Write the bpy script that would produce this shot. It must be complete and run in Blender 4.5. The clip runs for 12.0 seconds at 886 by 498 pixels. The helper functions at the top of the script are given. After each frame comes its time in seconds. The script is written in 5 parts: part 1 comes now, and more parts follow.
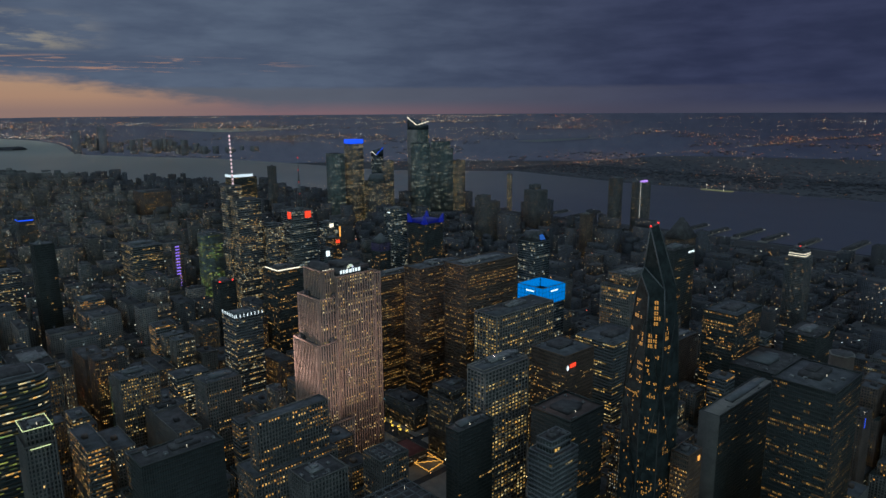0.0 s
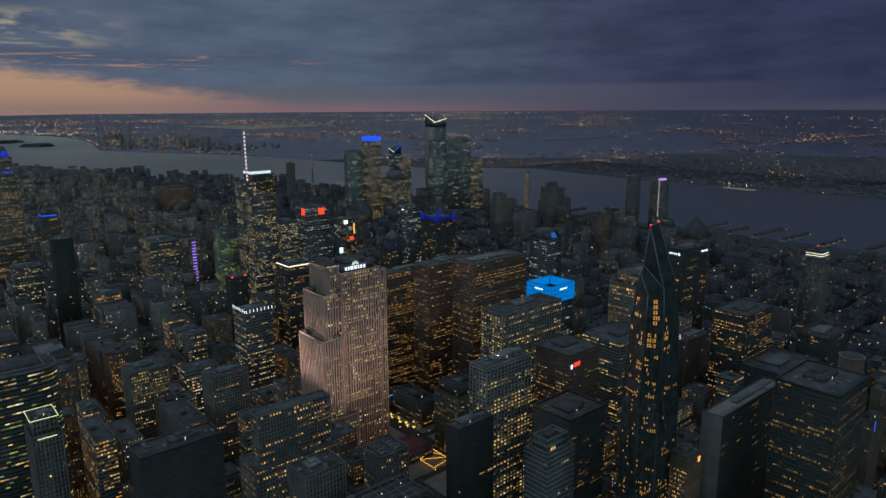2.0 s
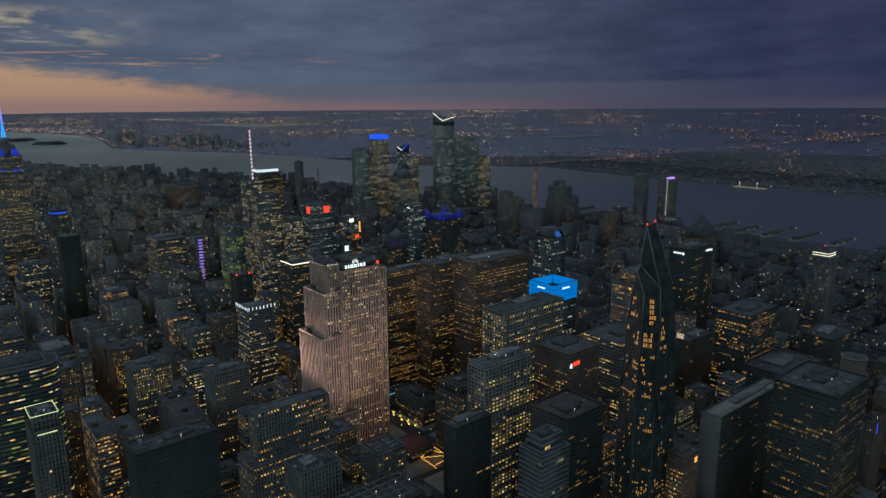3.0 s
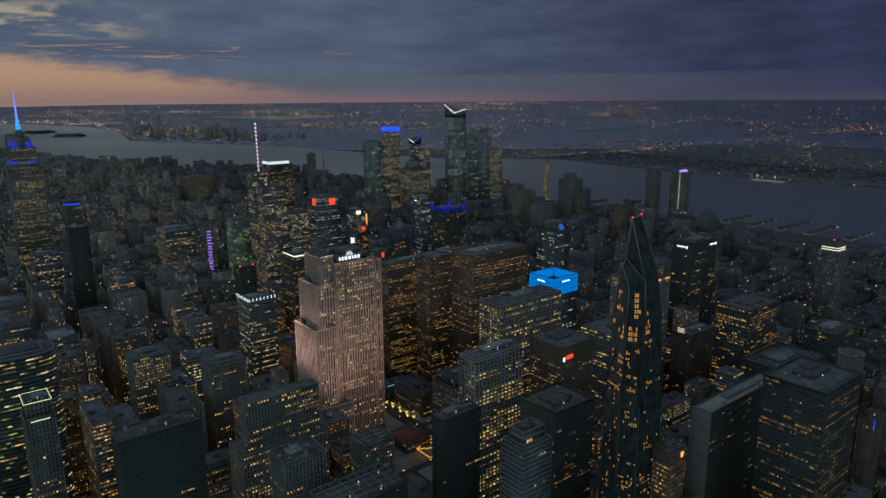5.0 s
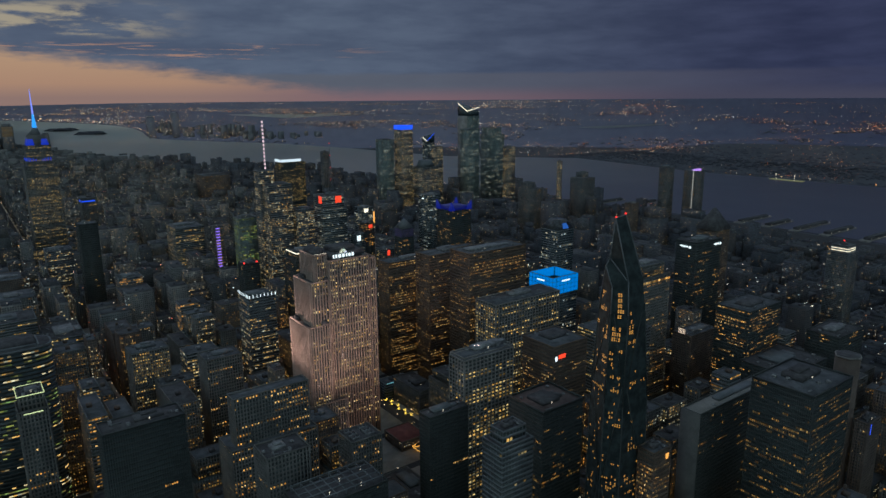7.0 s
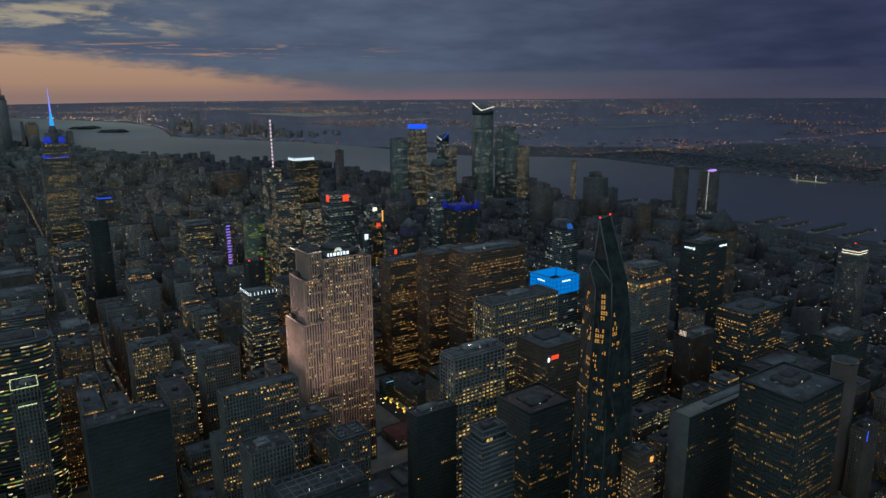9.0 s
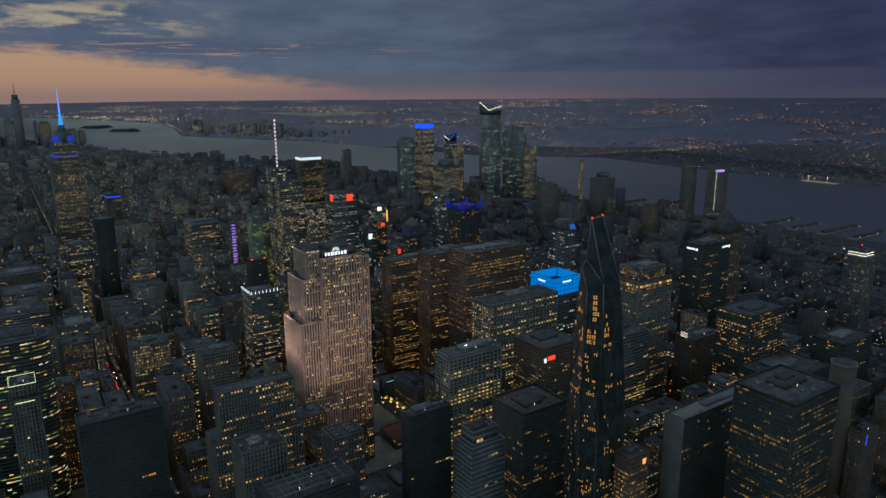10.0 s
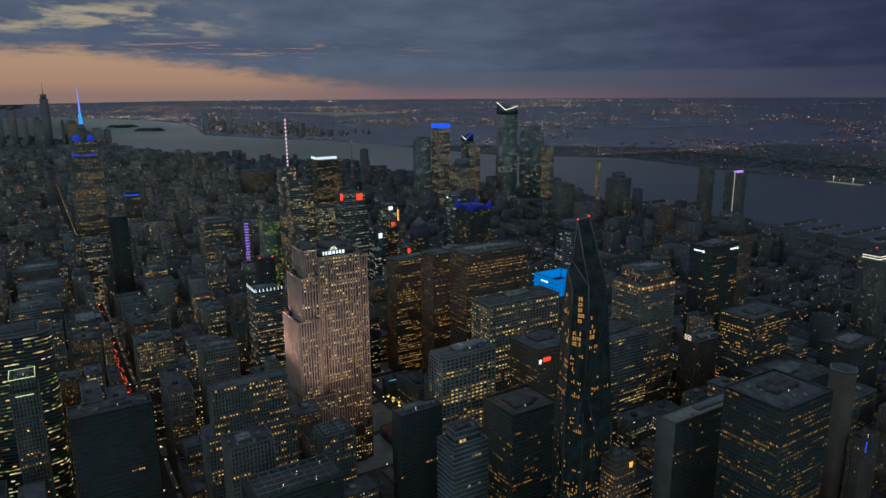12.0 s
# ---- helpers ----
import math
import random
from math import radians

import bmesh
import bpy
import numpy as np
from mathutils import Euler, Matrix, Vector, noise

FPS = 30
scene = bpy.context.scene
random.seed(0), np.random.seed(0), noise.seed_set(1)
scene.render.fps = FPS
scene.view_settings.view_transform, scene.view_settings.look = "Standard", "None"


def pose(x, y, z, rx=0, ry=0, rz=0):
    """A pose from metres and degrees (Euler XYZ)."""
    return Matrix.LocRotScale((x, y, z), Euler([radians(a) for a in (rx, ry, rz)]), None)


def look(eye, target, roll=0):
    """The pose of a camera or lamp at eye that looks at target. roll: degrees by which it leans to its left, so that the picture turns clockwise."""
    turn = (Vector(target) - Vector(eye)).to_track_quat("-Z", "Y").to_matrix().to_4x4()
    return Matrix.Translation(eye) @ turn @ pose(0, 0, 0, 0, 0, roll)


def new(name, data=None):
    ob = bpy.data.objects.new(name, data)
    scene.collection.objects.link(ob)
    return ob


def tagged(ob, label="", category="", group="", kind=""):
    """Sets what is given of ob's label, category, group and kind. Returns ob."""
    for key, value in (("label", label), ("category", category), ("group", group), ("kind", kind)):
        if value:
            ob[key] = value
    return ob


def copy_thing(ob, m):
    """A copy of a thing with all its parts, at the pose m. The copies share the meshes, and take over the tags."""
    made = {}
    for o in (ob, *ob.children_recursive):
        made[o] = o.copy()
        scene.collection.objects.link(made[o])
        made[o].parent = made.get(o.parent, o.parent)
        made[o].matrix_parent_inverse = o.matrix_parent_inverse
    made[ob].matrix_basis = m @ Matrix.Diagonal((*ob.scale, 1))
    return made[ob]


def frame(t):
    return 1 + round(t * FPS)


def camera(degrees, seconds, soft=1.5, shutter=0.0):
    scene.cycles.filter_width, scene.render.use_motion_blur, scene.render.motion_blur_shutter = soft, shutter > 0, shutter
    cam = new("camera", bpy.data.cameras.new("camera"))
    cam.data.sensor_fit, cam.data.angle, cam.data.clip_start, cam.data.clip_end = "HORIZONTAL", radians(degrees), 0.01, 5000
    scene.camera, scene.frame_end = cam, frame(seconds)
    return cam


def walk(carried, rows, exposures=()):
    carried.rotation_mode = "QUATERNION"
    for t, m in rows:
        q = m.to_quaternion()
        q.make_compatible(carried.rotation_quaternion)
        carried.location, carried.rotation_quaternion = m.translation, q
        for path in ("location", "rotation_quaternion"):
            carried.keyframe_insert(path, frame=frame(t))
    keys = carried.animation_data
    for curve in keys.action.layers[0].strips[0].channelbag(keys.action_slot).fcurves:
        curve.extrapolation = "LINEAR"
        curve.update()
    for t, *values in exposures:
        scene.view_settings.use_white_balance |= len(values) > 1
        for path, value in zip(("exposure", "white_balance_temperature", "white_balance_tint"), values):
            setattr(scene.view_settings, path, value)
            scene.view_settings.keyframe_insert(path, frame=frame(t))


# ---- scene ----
cam = camera(66.78, 12.0, soft=1.5)
# seconds, place in metres, yaw, pitch, roll
ROWS = [
    (0, 576.42, -352.31, 422.33, 47.632, -11.805, 0.331),
    (0.5, 579.09, -349.49, 422.34, 48.129, -11.865, 0.335),
    (1, 582.11, -346.38, 422.39, 48.603, -11.922, 0.331),
    (1.5, 585.45, -343.07, 422.51, 49.066, -11.972, 0.329),
    (2, 589.15, -339.61, 422.66, 49.525, -12.030, 0.329),
    (2.5, 592.88, -335.71, 422.91, 49.985, -12.089, 0.331),
    (3, 596.57, -331.24, 423.15, 50.433, -12.177, 0.340),
    (5, 612.87, -311.22, 422.88, 52.011, -12.803, 0.409),
    (5.5, 617.14, -305.81, 422.92, 52.396, -12.887, 0.429),
    (6, 621.51, -300.38, 422.99, 52.810, -12.915, 0.444),
    (6.5, 625.80, -294.96, 423.01, 53.255, -12.928, 0.446),
    (7, 630.05, -289.44, 422.99, 53.713, -12.942, 0.433),
    (9, 646.75, -266.61, 423.11, 55.554, -12.997, 0.338),
    (9.5, 650.63, -260.76, 423.15, 56.029, -13.012, 0.320),
    (10, 654.39, -254.63, 423.23, 56.499, -13.021, 0.310),
    (10.5, 658.24, -248.66, 423.29, 56.983, -13.035, 0.309),
    (11, 662.15, -242.86, 423.43, 57.490, -13.037, 0.319),
    (11.5, 666.14, -237.09, 423.57, 58.011, -13.042, 0.329),
    (12, 670.08, -231.20, 423.74, 58.530, -13.049, 0.336),
]
walk(cam, [(t, pose(x, y, z, 90 + pitch, roll, yaw)) for t, x, y, z, yaw, pitch, roll in ROWS],
     [(0.0, 0.26, 5950, 5), (12.0, 0.26, 5950, 5)])

# ---- light: dusk, just after sunset, under broken cloud ----
def math_node(nt, op, a, b=None, c=None):
    n = nt.nodes.new("ShaderNodeMath")
    n.operation = op
    for i, v in enumerate((a, b, c)):
        if v is None:
            continue
        if isinstance(v, (int, float)):
            n.inputs[i].default_value = v
        else:
            nt.links.new(v, n.inputs[i])
    return n.outputs[0]


def ramp_node(nt, fac, stops, mode="LINEAR"):
    n = nt.nodes.new("ShaderNodeValToRGB")
    n.color_ramp.interpolation = mode
    while len(n.color_ramp.elements) < len(stops):
        n.color_ramp.elements.new(0.5)
    for e, (p, c) in zip(n.color_ramp.elements, stops):
        e.position, e.color = p, (*c, 1)
    nt.links.new(fac, n.inputs[0])
    return n.outputs[0]


def mix_node(nt, fac, a, b, mode="MIX"):
    n = nt.nodes.new("ShaderNodeMix")
    n.data_type, n.blend_type = "RGBA", mode
    for s, v in ((n.inputs[0], fac), (n.inputs[6], a), (n.inputs[7], b)):
        if isinstance(v, (int, float)):
            s.default_value = v
        elif isinstance(v, tuple):
            s.default_value = (*v, 1)
        else:
            nt.links.new(v, s)
    return n.outputs[2]


def noise_node(nt, vec, scale, detail=4, rough=0.55, distort=0.0):
    n = nt.nodes.new("ShaderNodeTexNoise")
    n.inputs["Scale"].default_value, n.inputs["Detail"].default_value = scale, detail
    n.inputs["Roughness"].default_value, n.inputs["Distortion"].default_value = rough, distort
    if vec is not None:
        nt.links.new(vec, n.inputs["Vector"])
    return n.outputs[0]


def smooth_node(nt, v, lo, hi):
    n = nt.nodes.new("ShaderNodeMapRange")
    n.interpolation_type = "SMOOTHSTEP"
    nt.links.new(v, n.inputs[0])
    n.inputs[1].default_value, n.inputs[2].default_value = lo, hi
    return n.outputs[0]


world = bpy.data.worlds.new("dusk_sky")
scene.world = world
world.use_nodes = True
nt = world.node_tree
nt.nodes.clear()
tc = nt.nodes.new("ShaderNodeTexCoord")
sp = nt.nodes.new("ShaderNodeSeparateXYZ")
nt.links.new(tc.outputs["Generated"], sp.inputs[0])
elev = math_node(nt, "MULTIPLY", math_node(nt, "ARCSINE", sp.outputs[2]), 57.2958)
turn = math_node(nt, "MULTIPLY", math_node(nt, "ARCTAN2", math_node(nt, "MULTIPLY", sp.outputs[0], -1.0), sp.outputs[1]), 57.2958)
cv = nt.nodes.new("ShaderNodeCombineXYZ")
nt.links.new(math_node(nt, "MULTIPLY", turn, 0.095), cv.inputs[0])
nt.links.new(math_node(nt, "MULTIPLY", elev, 0.42), cv.inputs[1])
cloud = noise_node(nt, cv.outputs[0], 1.6, 6, 0.52, 0.2)
streak = noise_node(nt, cv.outputs[0], 4.3, 6, 0.6, 0.15)
# cloud deck: blue-grey, more violet away from the sunset
side = smooth_node(nt, turn, 24, 66)
deck_dark = mix_node(nt, side, (0.0215, 0.025, 0.053), (0.060, 0.074, 0.112))
deck_lit = mix_node(nt, side, (0.035, 0.039, 0.078), (0.090, 0.108, 0.150))
puff = math_node(nt, "ADD", math_node(nt, "MULTIPLY", cloud, 0.75), math_node(nt, "MULTIPLY", streak, 0.25))
deck = mix_node(nt, smooth_node(nt, puff, 0.30, 0.72), deck_dark, deck_lit)
# the clear strip over the horizon, tall towards the sunset
top_of_gap = nt.nodes.new("ShaderNodeMapRange")
nt.links.new(turn, top_of_gap.inputs[0])
for i, v in enumerate((62, 86, 0.30, 3.3)):
    top_of_gap.inputs[i + 1].default_value = v
wob = math_node(nt, "MULTIPLY", math_node(nt, "SUBTRACT", streak, 0.5), 1.7)
depth = math_node(nt, "SUBTRACT", math_node(nt, "ADD", top_of_gap.outputs[0], math_node(nt, "MULTIPLY", wob, smooth_node(nt, turn, 52, 70))), elev)
gap = smooth_node(nt, depth, -0.55, 0.75)
glow = ramp_node(nt, math_node(nt, "MULTIPLY", elev, 0.2),
                 [(0.0, (0.232, 0.143, 0.120)), (0.2, (0.335, 0.192, 0.125)), (0.55, (0.375, 0.226, 0.138)), (1.0, (0.34, 0.238, 0.158))])
glow = mix_node(nt, smooth_node(nt, turn, 30, 60), (0.052, 0.049, 0.074), mix_node(nt, smooth_node(nt, turn, 58, 76), (0.165, 0.100, 0.112), glow))
# a thin taupe veil low down on the other side
veil = math_node(nt, "MULTIPLY", math_node(nt, "SUBTRACT", 1.0, smooth_node(nt, math_node(nt, "ADD", elev, math_node(nt, "MULTIPLY", wob, 0.25)), 1.5, 1.9)),
                 math_node(nt, "MULTIPLY", smooth_node(nt, turn, 14, 40), 0.75))
sky = mix_node(nt, veil, deck, mix_node(nt, side, (0.060, 0.057, 0.084), (0.092, 0.094, 0.112)))
sky = mix_node(nt, gap, sky, glow)
# torn, lit cloud edges higher up towards the sunset
tv = nt.nodes.new("ShaderNodeCombineXYZ")
nt.links.new(math_node(nt, "MULTIPLY", turn, 0.11), tv.inputs[0])
nt.links.new(math_node(nt, "MULTIPLY", elev, 0.55), tv.inputs[1])
tv.inputs[2].default_value = 3.7
tear = noise_node(nt, tv.outputs[0], 1.5, 8, 0.62, 0.15)
band = math_node(nt, "MULTIPLY", smooth_node(nt, elev, 4.1, 4.6), math_node(nt, "SUBTRACT", 1.0, smooth_node(nt, elev, 6.0, 7.2)))
torn = math_node(nt, "MULTIPLY", math_node(nt, "MULTIPLY", smooth_node(nt, tear, 0.45, 0.60), band), smooth_node(nt, turn, 72, 81))
sky = mix_node(nt, math_node(nt, "MULTIPLY", torn, 0.72), sky, (0.39, 0.31, 0.20))
# thin pink streaks under the deck
sv = nt.nodes.new("ShaderNodeCombineXYZ")
nt.links.new(math_node(nt, "MULTIPLY", turn, 0.10), sv.inputs[0])
nt.links.new(math_node(nt, "MULTIPLY", elev, 1.7), sv.inputs[1])
sv.inputs[2].default_value = 9.1
thin = noise_node(nt, sv.outputs[0], 2.1, 7, 0.62, 0.3)
pink = math_node(nt, "MULTIPLY", math_node(nt, "MULTIPLY", smooth_node(nt, elev, 2.7, 3.0), math_node(nt, "SUBTRACT", 1.0, smooth_node(nt, elev, 3.7, 4.1))), smooth_node(nt, turn, 56, 68))
pink = math_node(nt, "MULTIPLY", pink, smooth_node(nt, thin, 0.53, 0.64))
sky = mix_node(nt, math_node(nt, "MULTIPLY", pink, 0.6), sky, (0.40, 0.21, 0.13))
# an overcast sky is brightest overhead
towards = math_node(nt, "ADD", math_node(nt, "MULTIPLY", sp.outputs[0], -0.996), math_node(nt, "MULTIPLY", sp.outputs[1], 0.087))
high = mix_node(nt, smooth_node(nt, towards, -0.35, 0.85), (0.125, 0.155, 0.176), (0.205, 0.232, 0.268))
# unseen eastern and northern sky, brightened to even teal-grey as fill for the walls
back = math_node(nt, "ADD", math_node(nt, "MULTIPLY", sp.outputs[0], 0.70), math_node(nt, "MULTIPLY", sp.outputs[1], -0.71))
sky = mix_node(nt, smooth_node(nt, back, 0.10, 0.60), sky, (0.445, 0.545, 0.525))
sky = mix_node(nt, smooth_node(nt, elev, 9.5, 28), sky, high)
bg = nt.nodes.new("ShaderNodeBackground")
nt.links.new(sky, bg.inputs[0])
bg.inputs[1].default_value = 1.0
nt.links.new(bg.outputs[0], nt.nodes.new("ShaderNodeOutputWorld").inputs[0])


# ---- materials ----
def material(name, rough=0.7, metal=0.0):
    m = bpy.data.materials.new(name)
    m.use_nodes = True
    b = m.node_tree.nodes["Principled BSDF"]
    b.inputs["Roughness"].default_value, b.inputs["Metallic"].default_value = rough, metal
    return m, m.node_tree, b


def road_asphalt():
    return surface("asphalt", (0.035, 0.036, 0.04), (0.06, 0.06, 0.066), 0.05, 0.6, 0.85)


def surface(name, dark, light, scale=0.08, fine=1.2, rough=0.75, metal=0.0, vary=0.25, bump=0.15):
    """A weathered surface: broad stains, fine grain, and a shade of its own for each object."""
    m, t, b = material(name, rough, metal)
    co = t.nodes.new("ShaderNodeTexCoord").outputs["Object"]
    broad = noise_node(t, co, scale, 4, 0.6, 0.4)
    grain = noise_node(t, co, fine, 5, 0.65)
    f = math_node(t, "ADD", math_node(t, "MULTIPLY", broad, 0.65), math_node(t, "MULTIPLY", grain, 0.35))
    col = mix_node(t, smooth_node(t, f, 0.32, 0.68), dark, light)
    info = t.nodes.new("ShaderNodeObjectInfo")
    shade = math_node(t, "ADD", math_node(t, "MULTIPLY", info.outputs["Random"], vary), 1.0 - vary / 2)
    hsv = t.nodes.new("ShaderNodeHueSaturation")
    t.links.new(shade, hsv.inputs["Value"])
    t.links.new(col, hsv.inputs["Color"])
    t.links.new(hsv.outputs[0], b.inputs["Base Color"])
    t.links.new(math_node(t, "ADD", math_node(t, "MULTIPLY", grain, 0.25), rough - 0.12), b.inputs["Roughness"])
    bn = t.nodes.new("ShaderNodeBump")
    bn.inputs["Strength"].default_value, bn.inputs["Distance"].default_value = bump, 0.3
    t.links.new(grain, bn.inputs["Height"])
    t.links.new(bn.outputs[0], b.inputs["Normal"])
    return m


def island_surface(name, colours, rough=0.8):
    """Many joined houses: a colour for each island, with broad stains."""
    m, t, b = material(name, rough)
    g = t.nodes.new("ShaderNodeNewGeometry")
    n = len(colours)
    col = ramp_node(t, g.outputs["Random Per Island"], [((i + 0.0) / n, c) for i, c in enumerate(colours)], "CONSTANT")
    co = t.nodes.new("ShaderNodeTexCoord").outputs["Object"]
    f = smooth_node(t, noise_node(t, co, 0.12, 5, 0.65), 0.3, 0.7)
    col = mix_node(t, math_node(t, "MULTIPLY", f, 0.45), col, (0.07, 0.07, 0.075))
    t.links.new(col, b.inputs["Base Color"])
    return m


def lamp_glow(name, colours, lo, hi, curve=2.2):
    """Lit panes: a colour and a brightness for each pane."""
    m, t, b = material(name, 0.4)
    g = t.nodes.new("ShaderNodeNewGeometry")
    r = g.outputs["Random Per Island"]
    n = len(colours)
    col = ramp_node(t, math_node(t, "FRACT", math_node(t, "MULTIPLY", r, 7.31)), [(i / max(1, n - 1), c) for i, c in enumerate(colours)])
    s = math_node(t, "FRACT", math_node(t, "MULTIPLY", r, 13.7))
    s = math_node(t, "ADD", math_node(t, "MULTIPLY", math_node(t, "POWER", s, curve), hi - lo), lo)
    b.inputs["Base Color"].default_value = (0.03, 0.03, 0.03, 1)
    t.links.new(col, b.inputs["Emission Color"])
    t.links.new(s, b.inputs["Emission Strength"])
    m.cycles.emission_sampling = "NONE"
    return m


def plain_glow(name, colour, strength):
    m, t, b = material(name, 0.5)
    b.inputs["Base Color"].default_value = (0.02, 0.02, 0.02, 1)
    b.inputs["Emission Color"].default_value = (*colour, 1)
    b.inputs["Emission Strength"].default_value = strength
    m.cycles.emission_sampling = "NONE"
    return m


def glass(name, colour, rough=0.12, shine=0.5):
    m, t, b = material(name, rough)
    b.inputs["Specular IOR Level"].default_value = shine
    co = t.nodes.new("ShaderNodeTexCoord").outputs["Object"]
    f = noise_node(t, co, 0.15, 3)
    col = mix_node(t, smooth_node(t, f, 0.3, 0.7), tuple(c * 0.6 for c in colour), tuple(c * 1.3 for c in colour))
    t.links.new(col, b.inputs["Base Color"])
    bn = t.nodes.new("ShaderNodeBump")
    bn.inputs["Strength"].default_value, bn.inputs["Distance"].default_value = 0.08, 0.5
    t.links.new(noise_node(t, co, 0.4, 2), bn.inputs["Height"])
    t.links.new(bn.outputs[0], b.inputs["Normal"])
    return m


M = {
    "limestone": surface("limestone", (0.27, 0.21, 0.18), (0.44, 0.35, 0.30), 0.04, 0.5),
    "stone": surface("grey_stone", (0.105, 0.108, 0.105), (0.20, 0.20, 0.19), 0.05, 0.9),
    "brick": surface("brown_brick", (0.095, 0.075, 0.065), (0.17, 0.135, 0.115), 0.06, 1.1),
    "bronze": surface("bronze_metal", (0.115, 0.083, 0.062), (0.19, 0.140, 0.104), 0.05, 0.8, 0.5, 0.15),
    "black": surface("black_metal", (0.034, 0.042, 0.041), (0.054, 0.065, 0.064), 0.05, 0.8, 0.5),
    "steel": surface("grey_steel", (0.12, 0.14, 0.15), (0.22, 0.24, 0.26), 0.05, 0.8, 0.6, 0.2),
    "concrete": surface("pale_concrete", (0.20, 0.195, 0.185), (0.32, 0.31, 0.295), 0.06, 0.9),
    "roof": surface("roof_gravel", (0.070, 0.078, 0.088), (0.165, 0.178, 0.20), 0.10, 1.0, 0.9),
    "roof_dark": surface("roof_felt", (0.05, 0.05, 0.055), (0.13, 0.13, 0.14), 0.12, 1.0, 0.9),
    "plant": surface("roof_machine_metal", (0.14, 0.15, 0.16), (0.34, 0.35, 0.36), 0.2, 1.2, 0.6, 0.3),
    # far walls: distance haze is put into these pale bluish colours
    "haze_wall": surface("hazed_grey_wall", (0.20, 0.205, 0.25), (0.29, 0.295, 0.34), 0.02, 0.3),
    "downtown_wall": surface("hazed_downtown_wall", (0.15, 0.16, 0.175), (0.22, 0.23, 0.245), 0.02, 0.3),
    "dark_glass": glass("dark_glass", (0.060, 0.076, 0.076), 0.25, 0.35),
    "blue_glass": glass("blue_glass", (0.048, 0.068, 0.076), 0.2, 0.4),
    # lightened in colour to stand in for haze over the far glass towers
    "green_glass": glass("green_glass", (0.145, 0.20, 0.19), 0.3),
    "matte_glass": glass("coated_dark_glass", (0.042, 0.056, 0.058), 0.65, 0.12),
    "grey_glass": glass("grey_glass", (0.065, 0.072, 0.078), 0.25, 0.4),
    "amber": lamp_glow("lit_windows_amber", [(1.0, 0.38, 0.05), (1.0, 0.52, 0.12), (1.0, 0.66, 0.24)], 0.08, 0.92),
    "gold_dim": lamp_glow("lit_offices_gold", [(1.0, 0.46, 0.08), (1.0, 0.62, 0.18), (1.0, 0.80, 0.42), (0.9, 0.95, 0.75)], 0.07, 0.88),
    "amber_dim": lamp_glow("lit_flats_amber", [(1.0, 0.40, 0.06), (1.0, 0.52, 0.10), (1.0, 0.60, 0.16)], 0.04, 0.40, 2.6),
    "flat_amber": lamp_glow("lit_tower_flats", [(1.0, 0.40, 0.06), (1.0, 0.50, 0.10), (1.0, 0.56, 0.14)], 0.06, 0.46, 1.6),
    "yellow": lamp_glow("lit_windows_yellow", [(1.0, 0.50, 0.09), (1.0, 0.63, 0.17), (1.0, 0.78, 0.36)], 0.08, 0.72),
    "bright": lamp_glow("lit_windows_bright", [(1.0, 0.52, 0.12), (1.0, 0.66, 0.22), (1.0, 0.76, 0.36)], 0.12, 0.90, 2.0),
    "pale": lamp_glow("lit_windows_pale", [(1.0, 0.74, 0.36), (0.95, 0.95, 0.70), (0.7, 0.9, 1.0)], 0.05, 0.50),
    "green": lamp_glow("lit_windows_green", [(0.75, 0.75, 0.13), (0.40, 0.70, 0.20), (0.95, 0.70, 0.18)], 0.03, 0.42),
    "mixed": lamp_glow("lit_windows_mixed", [(1.0, 0.42, 0.08), (1.0, 0.52, 0.13), (1.0, 0.62, 0.22), (1.0, 0.85, 0.55), (0.85, 0.9, 0.8)], 0.06, 0.55),
    "white_sign": plain_glow("white_sign_light", (0.9, 1.0, 1.0), 1.0),
    "warm_white": plain_glow("warm_white_light", (1.0, 0.86, 0.62), 1.2),
    "blue": plain_glow("blue_floodlight", (0.02, 0.10, 1.0), 0.85),
    "sky_blue": plain_glow("blue_led_screen", (0.0, 0.28, 0.92), 0.52),
    "red": plain_glow("red_sign_light", (1.0, 0.06, 0.02), 1.0),
    "beacon": plain_glow("red_beacon", (1.0, 0.04, 0.03), 1.4),
    "violet": plain_glow("violet_led", (0.35, 0.20, 1.0), 0.9),
    "cyan": plain_glow("cyan_light", (0.35, 0.9, 1.0), 0.4),
    "lime": plain_glow("pale_yellow_light", (0.85, 0.95, 0.45), 0.8),
    "string_amber": plain_glow("string_lamp_amber", (1.0, 0.45, 0.07), 0.9),
    "roof_brown": surface("brown_roof_felt", (0.10, 0.075, 0.072), (0.17, 0.13, 0.125), 0.12, 1.0, 0.9),
    "red_roof": surface("reddish_roof_felt", (0.15, 0.05, 0.045), (0.26, 0.09, 0.08), 0.1, 1.0, 0.9),
    "orange": plain_glow("orange_light", (1.0, 0.42, 0.08), 1.0),
}


# ---- mesh building ----
BOX = np.array([(0, 3, 2, 1), (4, 5, 6, 7), (0, 1, 5, 4), (1, 2, 6, 5), (2, 3, 7, 6), (3, 0, 4, 7)])


